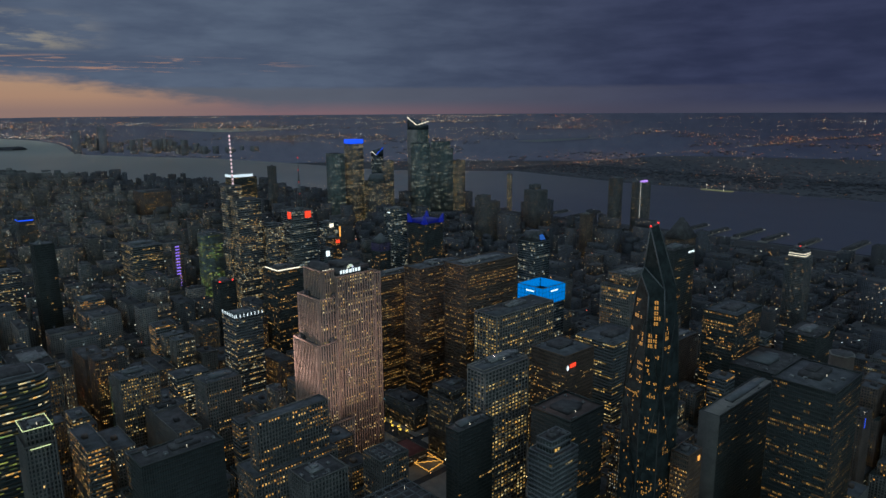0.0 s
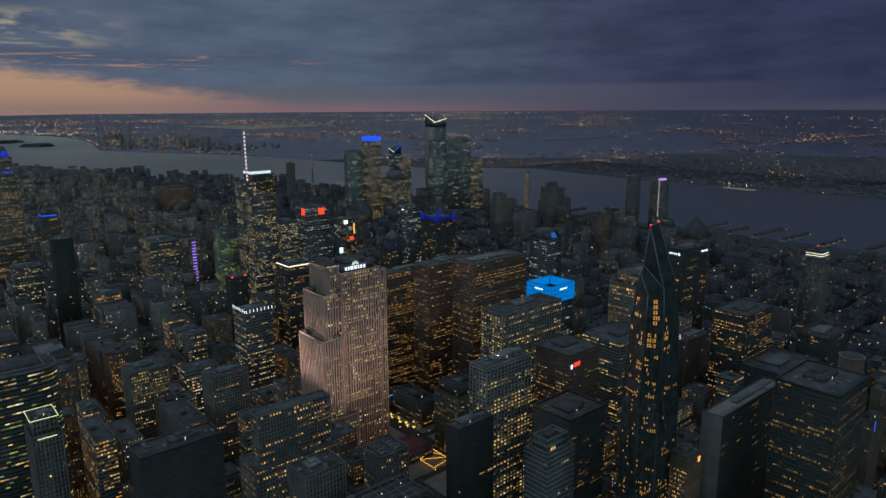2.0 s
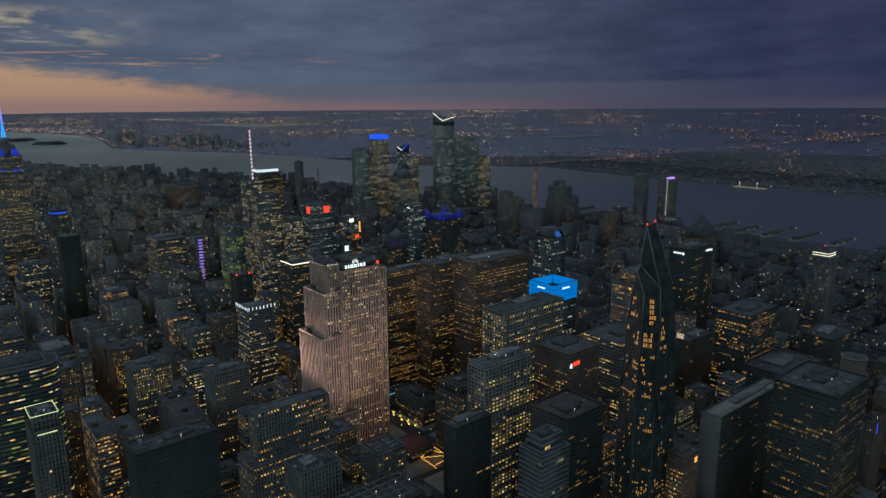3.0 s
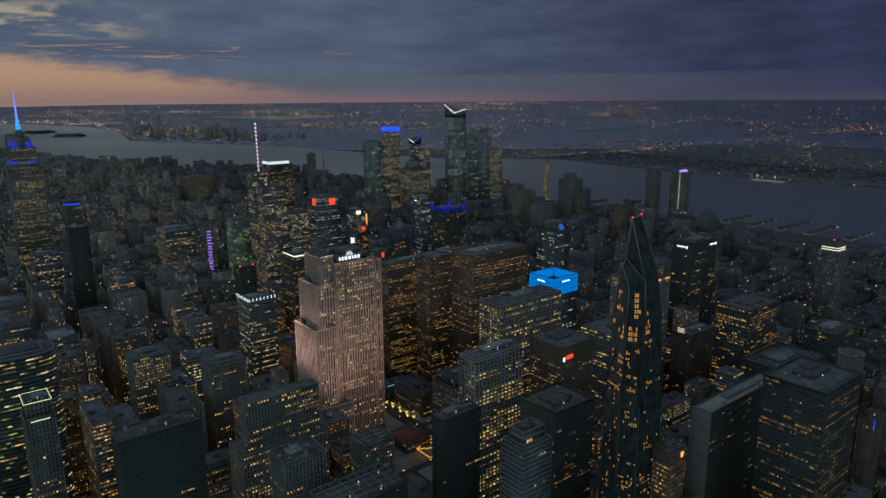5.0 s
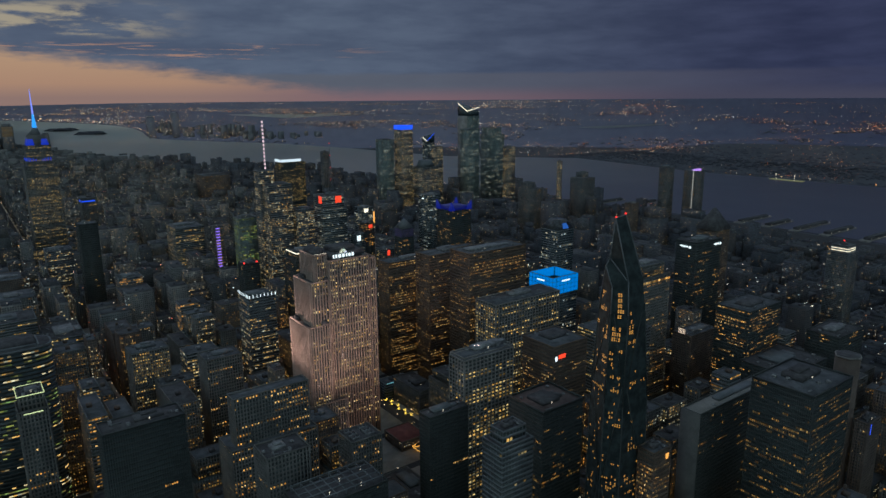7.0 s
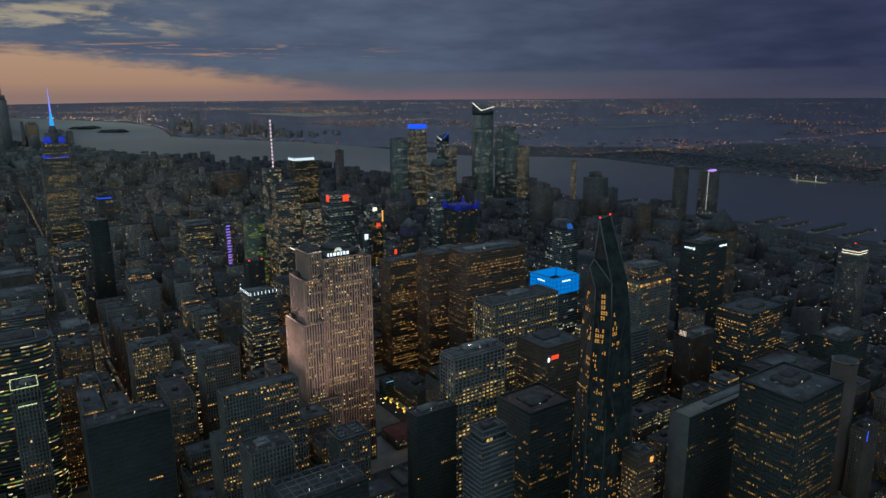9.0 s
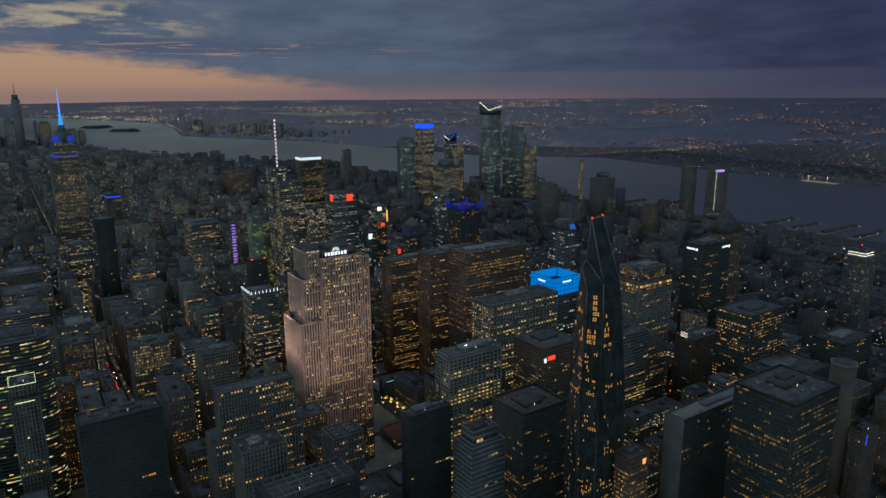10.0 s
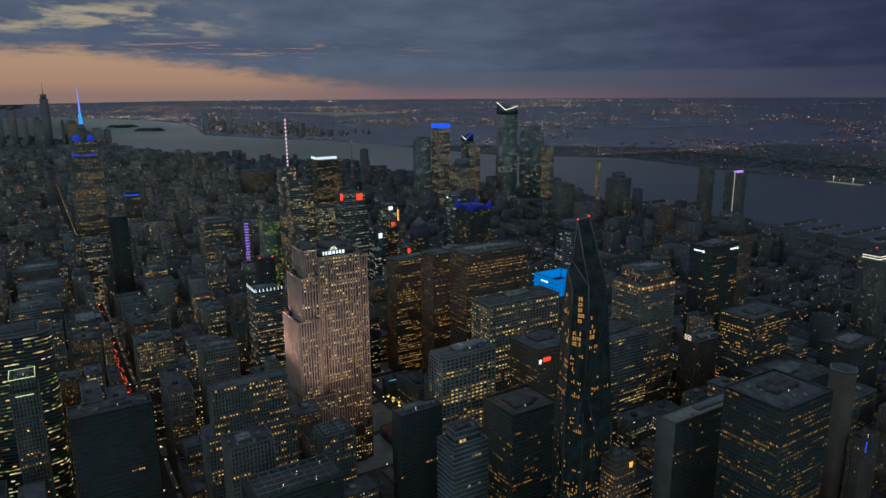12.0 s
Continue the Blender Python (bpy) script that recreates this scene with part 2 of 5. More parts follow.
class Geo:
    """Collects boxes and four-sided faces, and makes one mesh of them."""

    def __init__(self):
        self.v, self.f, self.n = [], [], 0

    def box(self, x0, x1, y0, y1, z0, z1):
        self.hexa([(x0, y0, z0), (x1, y0, z0), (x1, y1, z0), (x0, y1, z0), (x0, y0, z1), (x1, y0, z1), (x1, y1, z1), (x0, y1, z1)])
        return self

    def hexa(self, eight):
        self.v.append(np.array(eight, float))
        self.f.append(BOX + self.n)
        self.n += 8
        return self

    def quad(self, four):
        self.v.append(np.array(four, float))
        self.f.append(np.array([[0, 1, 2, 3]]) + self.n)
        self.n += 4
        return self

    def quads(self, arr):
        """arr: n x 4 x 3"""
        k = len(arr)
        if k:
            self.v.append(np.asarray(arr, float).reshape(-1, 3))
            self.f.append(np.arange(4 * k).reshape(k, 4) + self.n)
            self.n += 4 * k
        return self

    def boxes(self, arr):
        """arr: n x 6 of x0 x1 y0 y1 z0 z1"""
        a = np.asarray(arr, float).reshape(-1, 6)
        k = len(a)
        if k:
            x0, x1, y0, y1, z0, z1 = a.T
            c = np.stack([np.stack(p, 1) for p in ((x0, y0, z0), (x1, y0, z0), (x1, y1, z0), (x0, y1, z0), (x0, y0, z1), (x1, y0, z1), (x1, y1, z1), (x0, y1, z1))], 1)
            self.v.append(c.reshape(-1, 3))
            self.f.append((BOX[None] + 8 * np.arange(k)[:, None, None]).reshape(-1, 4) + self.n)
            self.n += 8 * k
        return self

    def prism(self, ring_low, ring_high):
        """A closed solid between two rings of the same count."""
        k = len(ring_low)
        self.v.append(np.array(list(ring_low) + list(ring_high), float))
        fs = [(i, (i + 1) % k, k + (i + 1) % k, k + i) for i in range(k)]
        # caps as fans of four-sided faces
        for i in range(1, k - 1, 2):
            j = min(i + 2, k - 1)
            fs.append((0, j, i + 1, i) if j != i + 1 else (0, i + 1, i, i))
            fs.append((k, k + i, k + i + 1, k + j) if j != i + 1 else (k, k + i, k + i + 1, k + i + 1))
        self.f.append(np.array(fs) + self.n)
        self.n += 2 * k
        return self

    def loft(self, rings):
        """One closed skin through many rings of the same count (even)."""
        k, m = len(rings[0]), len(rings)
        self.v.append(np.array([p for r in rings for p in r], float))
        fs = [(q * k + i, q * k + (i + 1) % k, (q + 1) * k + (i + 1) % k, (q + 1) * k + i) for q in range(m - 1) for i in range(k)]
        o = (m - 1) * k
        for i in range(1, k - 2, 2):
            fs += [(0, i + 2, i + 1, i), (o, o + i, o + i + 1, o + i + 2)]
        self.f.append(np.array(fs) + self.n)
        self.n += k * m
        return self

    def mesh(self, name, mat=None, shift=(0, 0, 0)):
        me = bpy.data.meshes.new(name)
        if self.v:
            v = np.concatenate(self.v) - np.array(shift)
            f = np.concatenate(self.f)
            me.vertices.add(len(v))
            me.vertices.foreach_set("co", v.ravel())
            me.loops.add(f.size)
            me.loops.foreach_set("vertex_index", f.ravel().astype(np.int32))
            me.polygons.add(len(f))
            me.polygons.foreach_set("loop_start", (np.arange(len(f)) * 4).astype(np.int32))
            me.update(calc_edges=True)
            me.validate()
        if mat:
            me.materials.append(mat)
        return me


def put(name, geo, mat, parent=None, label="", at=(0, 0, 0)):
    """One mesh object; with a parent it is a part of it, in the parent's frame."""
    base = parent["base"] if parent and "base" in parent else at
    ob = new(name, geo.mesh(name, M[mat] if isinstance(mat, str) else mat, base))
    if parent:
        ob.parent = parent
        ob["base"] = tuple(base)
    else:
        ob.location = at
    if label:
        ob["label"] = label
    return ob


def thing(name, x, y, label, category, group="", z=0.0, kind=""):
    e = new(name)
    e.empty_display_size = 2
    e.location = (x, y, z)
    e["base"] = (float(x), float(y), float(z))
    return tagged(e, label, category, group, kind)


def wall_quads(x0, x1, y0, y1, z, hgt, u, wid, side, off):
    """Panes of one wall: u along the wall from its start, bottoms z, sizes wid x hgt."""
    u, z = np.asarray(u, float), np.asarray(z, float)
    a, b = u - wid / 2, u + wid / 2
    c = np.empty((len(u), 4, 3))
    if side in "NS":
        x = x1 + off if side == "N" else x0 - off
        A, B = (y0 + a, y0 + b) if side == "N" else (y0 + b, y0 + a)
        c[:, :, 0] = x
        c[:, 0, 1], c[:, 1, 1], c[:, 2, 1], c[:, 3, 1] = A, B, B, A
    else:
        y = y0 - off if side == "E" else y1 + off
        A, B = (x0 + a, x0 + b) if side == "E" else (x0 + b, x0 + a)
        c[:, :, 1] = y
        c[:, 0, 0], c[:, 1, 0], c[:, 2, 0], c[:, 3, 0] = A, B, B, A
    c[:, 0, 2] = c[:, 1, 2] = z
    c[:, 2, 2] = c[:, 3, 2] = z + hgt
    return c


# floor height, bay, pier width, pier depth, sill band, band depth, body, frame, panes, share lit, run length
STYLE = {
    "bronze": (3.9, 1.5, 0.5, 0.45, 1.7, 0.25, "dark_glass", "bronze", "amber", 0.46, 3),
    "bronze2": (3.9, 1.5, 0.5, 0.45, 1.7, 0.25, "dark_glass", "bronze", "amber", 0.24, 3),
    "limestone": (3.7, 3.1, 1.45, 0.8, 1.3, 0.06, "dark_glass", "limestone", "yellow", 0.30, 2),
    "stone": (3.7, 2.8, 1.2, 0.45, 1.5, 0.25, "dark_glass", "stone", "amber", 0.30, 4),
    "ribbed": (3.6, 2.5, 0.95, 0.6, 1.6, 0.1, "dark_glass", "stone", "yellow", 0.30, 2),
    "pier": (3.8, 4.6, 1.0, 0.8, 1.5, 0.2, "dark_glass", "concrete", "yellow", 0.42, 4),
    "black": (3.8, 1.6, 0.5, 0.2, 1.5, 0.12, "matte_glass", "black", "amber", 0.10, 3),
    "glass": (3.9, 3.0, 0.12, 0.12, 0.9, 0.08, "blue_glass", "steel", "pale", 0.24, 3),
    "green": (3.9, 3.0, 0.12, 0.12, 0.9, 0.08, "green_glass", "steel", "green", 0.45, 4),
    "haze_glass": (3.9, 2.0, 0.12, 0.12, 0.7, 0.06, "green_glass", "steel", "pale", 0.13, 3),
    "gold": (3.9, 1.9, 0.3, 0.2, 1.6, 0.15, "grey_glass", "steel", "gold_dim", 0.34, 2),
    "band": (3.9, 3.0, 0.2, 0.2, 1.9, 0.35, "dark_glass", "steel", "yellow", 0.34, 3),
    "brick": (3.3, 2.6, 1.3, 0.25, 1.5, 0.2, "dark_glass", "brick", "mixed", 0.20, 2),
    "paleflat": (3.3, 3.0, 1.4, 0.25, 1.5, 0.2, "dark_glass", "stone", "mixed", 0.18, 2),
    "apart": (3.1, 2.4, 0.9, 0.3, 1.2, 0.3, "grey_glass", "steel", "mixed", 0.13, 1),
}
TAKEN = []


def lit_pattern(rng, floors, bays, share, run):
    """Which windows are lit: some floors nearly full, most in short runs."""
    g = np.zeros((floors, bays), bool)
    for i in range(floors):
        p = share * rng.choice([0.15, 0.6, 1.0, 1.5, 2.3], p=[0.22, 0.25, 0.25, 0.18, 0.10])
        k = 0
        while k < bays:
            n = 1 + int(rng.exponential(run))
            g[i, k:k + n] = rng.random() < p
            k += n
    return g & (rng.random((floors, bays)) < 0.84)


def facade(top, x0, x1, y0, y1, z0, z1, style, rng, share=None, dark_above=None, panes=None):
    """One storeyed block of a tower: glass core, piers, sill bands and lit windows."""
    fh, bay, pw, pd, sb, sd, body, fmat, pmat, lit, run = STYLE[style]
    pmat, lit = panes or pmat, 1.6 * (lit if share is None else share)
    put("wall", Geo().box(x0, x1, y0, y1, z0, z1), body, top)
    floors = max(1, int((z1 - z0) / fh))
    fh = (z1 - z0) / floors
    zs = z0 + fh * np.arange(floors)
    g = Geo().boxes([(x0 - sd, x1 + sd, y0 - sd, y1 + sd, z, z + sb) for z in zs])
    if style == "limestone":
        put("spandrel_grid", g, "roof_dark", top)["kind"] = "stuff"
        g = Geo()
    piers, lit_rows = [], [[] for _ in range(floors)]
    for side in "NESW":
        L = (y1 - y0) if side in "NS" else (x1 - x0)
        n = max(1, int(round(L / bay)))
        b = L / n
        for k in range(n + 1):
            u = min(max(k * b, pw / 2), L - pw / 2)
            if side == "N":
                piers.append((x1, x1 + pd, y0 + u - pw / 2, y0 + u + pw / 2, z0, z1))
            elif side == "S":
                piers.append((x0 - pd, x0, y0 + u - pw / 2, y0 + u + pw / 2, z0, z1))
            elif side == "E":
                piers.append((x0 + u - pw / 2, x0 + u + pw / 2, y0 - pd, y0, z0, z1))
            else:
                piers.append((x0 + u - pw / 2, x0 + u + pw / 2, y1, y1 + pd, z0, z1))
        pat = lit_pattern(rng, floors, n, lit, run)
        if dark_above is not None:
            pat[zs > dark_above] = False
        for i in range(floors):
            ks = np.nonzero(pat[i])[0]
            if len(ks):
                h = (fh - sb) * rng.uniform(0.55, 0.85)
                lit_rows[i].append(wall_quads(x0, x1, y0, y1, np.full(len(ks), zs[i] + sb + 0.02), h, (ks + 0.5) * b, (b - pw) * .78, side, 0.05))
    put("facade_frame", g.boxes(piers), fmat, top)
    allq = [q for r in lit_rows for q in r]
    if allq:
        put("window_glow", Geo().quads(np.concatenate(allq)), pmat, top, "lit office windows")["kind"] = "stuff"


def flat_roof(top, x0, x1, y0, y1, z, rng, mat="roof", wall="stone", gear=True, high=1.2):
    """A roof deck with a parapet, a plant room and small machines."""
    deck = put("roof_deck", Geo().box(x0, x1, y0, y1, z, z + 0.3), mat, top)
    p = 0.6
    put("parapet", Geo().box(x0 - .3, x1 + .3, y0 - .3, y0 + p, z, z + high).box(x0 - .3, x1 + .3, y1 - p, y1 + .3, z, z + high)
        .box(x0 - .3, x0 + p, y0 + p, y1 - p, z, z + high).box(x1 - p, x1 + .3, y0 + p, y1 - p, z, z + high), wall, deck)
    if not gear:
        return deck
    w, d = x1 - x0, y1 - y0
    cx, cy = x0 + w * rng.uniform(.38, .58), y0 + d * rng.uniform(.38, .62)
    a, e, top_z = w * rng.uniform(.14, .26), d * rng.uniform(.14, .28), z + rng.uniform(2.4, 4.6)
    room = Geo().box(cx - a, cx + a, cy - e, cy + e, z + .3, top_z)
    if rng.random() < .5:
        room.box(cx - a * .5, cx + a * .6, cy + e, min(cy + e * 1.7, y1 - 1), z + .3, top_z - 1.1)
    else:
        room.box(cx - a * .7, cx + a * .3, cy - e * .5, cy + e * .6, top_z, top_z + 1.5)
    put("plant_room", room, rng.choice(["plant", "roof_dark", "steel"]), deck)
    for _ in range(int(rng.integers(1, 4))):
        px, py = rng.uniform(x0 + 2, x1 - 3), rng.uniform(y0 + 3, y1 - 9)
        put("duct", Geo().box(px, px + .8, py, py + rng.uniform(4, 8), z + .5, z + 1.3).box(px - .2, px + 1, py, py + .9, z + .3, z + 1.5), "plant", deck)
    if rng.random() < .35:
        put("roof_lamp", Geo().box(cx + a + .5, cx + a + .8, cy - .2, cy + .1, z + 2, z + 2.3).box(cx + a + .55, cx + a + .75, cy - .15, cy + .05, z + .3, z + 2), "warm_white", deck)
    for _ in range(int(rng.integers(4, 9))):
        ux, uy = rng.uniform(x0 + 2, x1 - 3), rng.uniform(y0 + 2, y1 - 3)
        if abs(ux - cx) < w * .25 and abs(uy - cy) < d * .25:
            continue
        s = rng.uniform(.8, 1.8)
        put("roof_unit", Geo().box(ux - s, ux + s, uy - s * .7, uy + s * .8, z + .3, z + .3 + s).box(ux - s * .6, ux + s * .6, uy - s * .4, uy + s * .4, z + .3 + s, z + .6 + s), "plant", deck)
    return deck


def tower(label, tiers, style, name="office_tower", seed=1, roof="roof", wall=None, gear=True, high=1.2, **kw):
    """A tower of stacked blocks (x0, x1, y0, y1, z0, z1), the last one on top."""
    rng = np.random.default_rng(seed)
    x0, x1, y0, y1 = tiers[0][:4]
    top = thing(name, (x0 + x1) / 2, (y0 + y1) / 2, label, "skyscraper", "midtown towers")
    for i, (a, b, c, d, z0, z1) in enumerate(tiers):
        facade(top, a, b, c, d, z0, z1, style, rng, **kw)
        TAKEN.append((a, b, c, d))
        flat_roof(top, a, b, c, d, z1, rng, roof, wall or STYLE[style][7], gear and i == len(tiers) - 1, high)
    return top


def square(x, y, w, h, d=None):
    d = d or w
    return (x - w / 2, x + w / 2, y - d / 2, y + d / 2, 0, h)


# ---- ground, water and the far shore ----
# Beyond 3.6 km the land is drawn in towards the eye's station, so that the horizon lies within reach.
HUB = (620.0, -290.0, 420.0)


def drawn_in(p):
    p = np.array(p, float).reshape(-1, 3)
    d = np.hypot(p[:, 0] - HUB[0], p[:, 1] - HUB[1])
    far = 3600 + 1250 * (1 - np.exp(-np.maximum(d - 3600, 0) / 1250))
    k = np.where(d > 3600, far / np.maximum(d, 1), 1.0)[:, None]
    return np.array(HUB) + (p - np.array(HUB)) * k


MAN_X = [-16000, -9000, -6900, -4200, -2280, -1340, -630, 630, 1750, 9000]
MAN_Y = [-3200, -1700, -115, 714, 1590, 1726, 1800, 1850, 1892, 2200]
JER_X = [-16000, -14780, -13500, -11600, -10600, -9450, -8380, -7320, -6700, -6140, -5260, -4360, -3180, -2490, -1560, 220, 2130, 9000]
JER_Y = [300, 840, 1250, 1750, 1850, 1830, 1700, 1510, 1475, 1700, 2150, 2360, 2534, 3112, 3000, 3150, 3260, 3600]


def shore_near(x):
    return np.interp(x, MAN_X, MAN_Y)


def shore_far(x):
    return np.interp(x, JER_X, JER_Y)


def land_height(x, y):
    """The ridge behind the far shore, and low hills far away."""
    inland = y - shore_far(x) - 140
    ridge = 48 * np.clip(inland / 160, 0, 1) * np.clip((x + 2700) / 500, 0, 1)
    d = np.hypot(x - HUB[0], y - HUB[1])
    hills = 90 * np.clip((d - 24000) / 9000, 0, 1) * np.clip(y / 8000, 0, 1)
    return ridge + hills


ground_mat = surface("city_ground", (0.062, 0.066, 0.082), (0.095, 0.099, 0.120), 0.0016, 0.02, 0.9)
rings = np.concatenate([np.linspace(0, 3600, 40), np.geomspace(3700, 42000, 90)])
N_ANG = 360
ang = np.linspace(0, 2 * math.pi, N_ANG, endpoint=False)
gx = HUB[0] + rings[:, None] * np.cos(ang)[None]
gy = HUB[1] + rings[:, None] * np.sin(ang)[None]
gz = land_height(gx, gy) - np.where((rings[:, None] > 5900) & (gy > shore_far(gx) + 400), 0.012 * rings[:, None], 0.0)
pts = drawn_in(np.stack([gx, gy, gz], -1).reshape(-1, 3))
i, j = np.meshgrid(np.arange(len(rings) - 1), np.arange(N_ANG), indexing="ij")
a, b = i * N_ANG + j, i * N_ANG + (j + 1) % N_ANG
sheet = Geo()
sheet.v, sheet.f, sheet.n = [pts], [np.stack([a, a + N_ANG, b + N_ANG, b], -1).reshape(-1, 4)], len(pts)
tagged(put("ground", sheet, ground_mat), "dark city ground reaching to the low hills on the horizon", "ground", kind="structure")


# the hinterland, its distance haze painted as bluish colour and a faint glow
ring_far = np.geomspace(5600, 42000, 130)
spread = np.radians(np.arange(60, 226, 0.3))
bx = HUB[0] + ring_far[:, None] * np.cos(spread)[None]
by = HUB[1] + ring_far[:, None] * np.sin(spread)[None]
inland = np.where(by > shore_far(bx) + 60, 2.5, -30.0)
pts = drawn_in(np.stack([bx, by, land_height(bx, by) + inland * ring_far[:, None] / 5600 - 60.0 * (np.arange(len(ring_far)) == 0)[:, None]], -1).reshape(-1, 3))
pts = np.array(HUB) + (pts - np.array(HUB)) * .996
m_far, t_far, b_far = material("haze_painted_land", 0.9)
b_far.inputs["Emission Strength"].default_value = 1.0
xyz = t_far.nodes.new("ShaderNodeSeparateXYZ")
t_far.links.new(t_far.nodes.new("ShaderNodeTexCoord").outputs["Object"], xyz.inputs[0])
# the painted haze glows more towards the sunset side
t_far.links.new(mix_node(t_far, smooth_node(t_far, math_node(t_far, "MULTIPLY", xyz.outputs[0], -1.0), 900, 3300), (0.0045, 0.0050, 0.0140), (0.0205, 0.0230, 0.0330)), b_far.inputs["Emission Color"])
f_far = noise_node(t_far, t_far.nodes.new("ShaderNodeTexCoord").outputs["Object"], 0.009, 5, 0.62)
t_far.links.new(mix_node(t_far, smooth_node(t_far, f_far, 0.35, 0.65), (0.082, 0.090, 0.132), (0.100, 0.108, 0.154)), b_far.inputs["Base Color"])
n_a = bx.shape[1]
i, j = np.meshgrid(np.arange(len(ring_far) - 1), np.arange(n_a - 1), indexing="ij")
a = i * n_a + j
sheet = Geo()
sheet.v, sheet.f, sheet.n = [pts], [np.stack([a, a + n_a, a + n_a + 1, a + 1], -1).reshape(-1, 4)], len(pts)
tagged(put("backdrop", sheet, m_far), "hinterland under the horizon, its blue-violet haze painted as glow", "distance", kind="structure")


def water_material():
    """Dark river water; the bay to the south is painted paler in place of sky sheen, and reflects more."""
    m, t, b = material("river_water", 0.42)
    tc = t.nodes.new("ShaderNodeTexCoord").outputs["Object"]
    sep = t.nodes.new("ShaderNodeSeparateXYZ")
    t.links.new(tc, sep.inputs[0])
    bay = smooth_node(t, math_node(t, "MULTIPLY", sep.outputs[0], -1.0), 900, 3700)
    # farthest out the colour pales once more, again for missing sky reflection
    painted_sheen = smooth_node(t, math_node(t, "MULTIPLY", sep.outputs[0], -1.0), 3550, 4100)
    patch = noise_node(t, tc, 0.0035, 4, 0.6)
    t.links.new(mix_node(t, painted_sheen, mix_node(t, bay, (0.046, 0.054, 0.100), mix_node(t, patch, (0.25, 0.26, 0.275), (0.31, 0.32, 0.325))), (0.36, 0.37, 0.375)), b.inputs["Base Color"])
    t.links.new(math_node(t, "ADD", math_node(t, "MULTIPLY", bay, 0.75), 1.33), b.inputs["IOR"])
    bn = t.nodes.new("ShaderNodeBump")
    bn.inputs["Strength"].default_value, bn.inputs["Distance"].default_value = 0.12, 1.0
    h = math_node(t, "ADD", noise_node(t, tc, 0.05, 4, 0.6), math_node(t, "MULTIPLY", noise_node(t, tc, 0.008, 3), 2.0))
    t.links.new(h, bn.inputs["Height"])
    t.links.new(bn.outputs[0], b.inputs["Normal"])
    t.links.new(math_node(t, "ADD", math_node(t, "MULTIPLY", noise_node(t, tc, 0.0012, 3), 0.16), 0.24), b.inputs["Roughness"])
    return m


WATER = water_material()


def water_strip(name, xs, lo, hi, label, n=14):
    s = np.linspace(0, 1, n)
    X = np.repeat(np.asarray(xs)[:, None], n, 1)
    Y = lo[:, None] + (hi - lo)[:, None] * s[None]
    p = drawn_in(np.stack([X, Y, np.full_like(X, 1.6)], -1).reshape(-1, 3))
    far = np.clip((np.hypot(X - HUB[0], Y - HUB[1]).reshape(-1, 1) - 4500) / 2000, 0, 1)
    p = np.array(HUB) + (p - np.array(HUB)) * (1 - .006 * far)
    i, j = np.meshgrid(np.arange(len(xs) - 1), np.arange(n - 1), indexing="ij")
    a = i * n + j
    g = Geo()
    g.v, g.f, g.n = [p], [np.stack([a, a + n, a + n + 1, a + 1], -1).reshape(-1, 4)], len(p)
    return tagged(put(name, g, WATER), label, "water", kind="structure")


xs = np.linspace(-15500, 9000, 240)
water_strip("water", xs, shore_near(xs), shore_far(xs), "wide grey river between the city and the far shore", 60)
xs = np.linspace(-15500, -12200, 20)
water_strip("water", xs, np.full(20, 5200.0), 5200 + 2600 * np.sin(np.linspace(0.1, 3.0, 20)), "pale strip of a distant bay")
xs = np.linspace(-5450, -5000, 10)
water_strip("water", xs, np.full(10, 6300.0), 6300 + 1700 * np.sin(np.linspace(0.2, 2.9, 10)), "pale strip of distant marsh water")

rng = np.random.default_rng(5)
for cx, cy, rx, ry in ((-9850, 1010, 200, 190), (-8570, 1180, 150, 170)):
    g = Geo()
    k = 20
    t = np.linspace(0, 2 * math.pi, k, endpoint=False)
    wob = 1 + 0.18 * np.sin(3 * t + cx) + 0.1 * rng.random(k)
    low = drawn_in(np.stack([cx + rx * wob * np.cos(t), cy + ry * wob * np.sin(t), np.full(k, -10.0)], 1))
    high = drawn_in(np.stack([cx + .7 * rx * wob * np.cos(t), cy + .7 * ry * wob * np.sin(t), 14 + 8 * rng.random(k)], 1))
    g.prism(*[np.array(HUB) + (q - np.array(HUB)) * .992 for q in (low, high)])
    tagged(put("island", g, ground_mat), "low dark wooded island in the bay", "island", kind="structure")


# the towns beyond the river: low houses and tens of thousands of lights
rng = np.random.default_rng(11)
# the bluish cast of haze is mixed into these wall colours
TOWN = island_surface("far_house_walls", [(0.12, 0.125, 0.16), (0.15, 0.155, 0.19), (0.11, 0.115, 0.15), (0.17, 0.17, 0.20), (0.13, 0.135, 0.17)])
far_lamp = lamp_glow("far_town_lights", [(1.0, 0.26, 0.05), (1.0, 0.44, 0.12), (1.0, 0.62, 0.28), (1.0, 0.82, 0.55), (0.9, 0.95, 1.0), (1.0, 0.70, 0.35), (1.0, 0.36, 0.08)], 0.05, 2.7, 3.2)

orange_lamp = lamp_glow("far_sodium_lights", [(1.0, 0.16, 0.05), (1.0, 0.30, 0.07), (1.0, 0.42, 0.12), (1.0, 0.60, 0.30), (1.0, 0.88, 0.75), (1.0, 0.30, 0.10)], 0.04, 2.1, 3.0)


def patchy(d, th, z):
    """How thickly settled a place is, from its bearing and distance."""
    return np.array([noise.noise(Vector((p * 9, math.log(q) * 5.5, z))) + .55 * noise.noise(Vector((p * 34, math.log(q) * 15, z + 5))) for p, q in zip(th, d)])


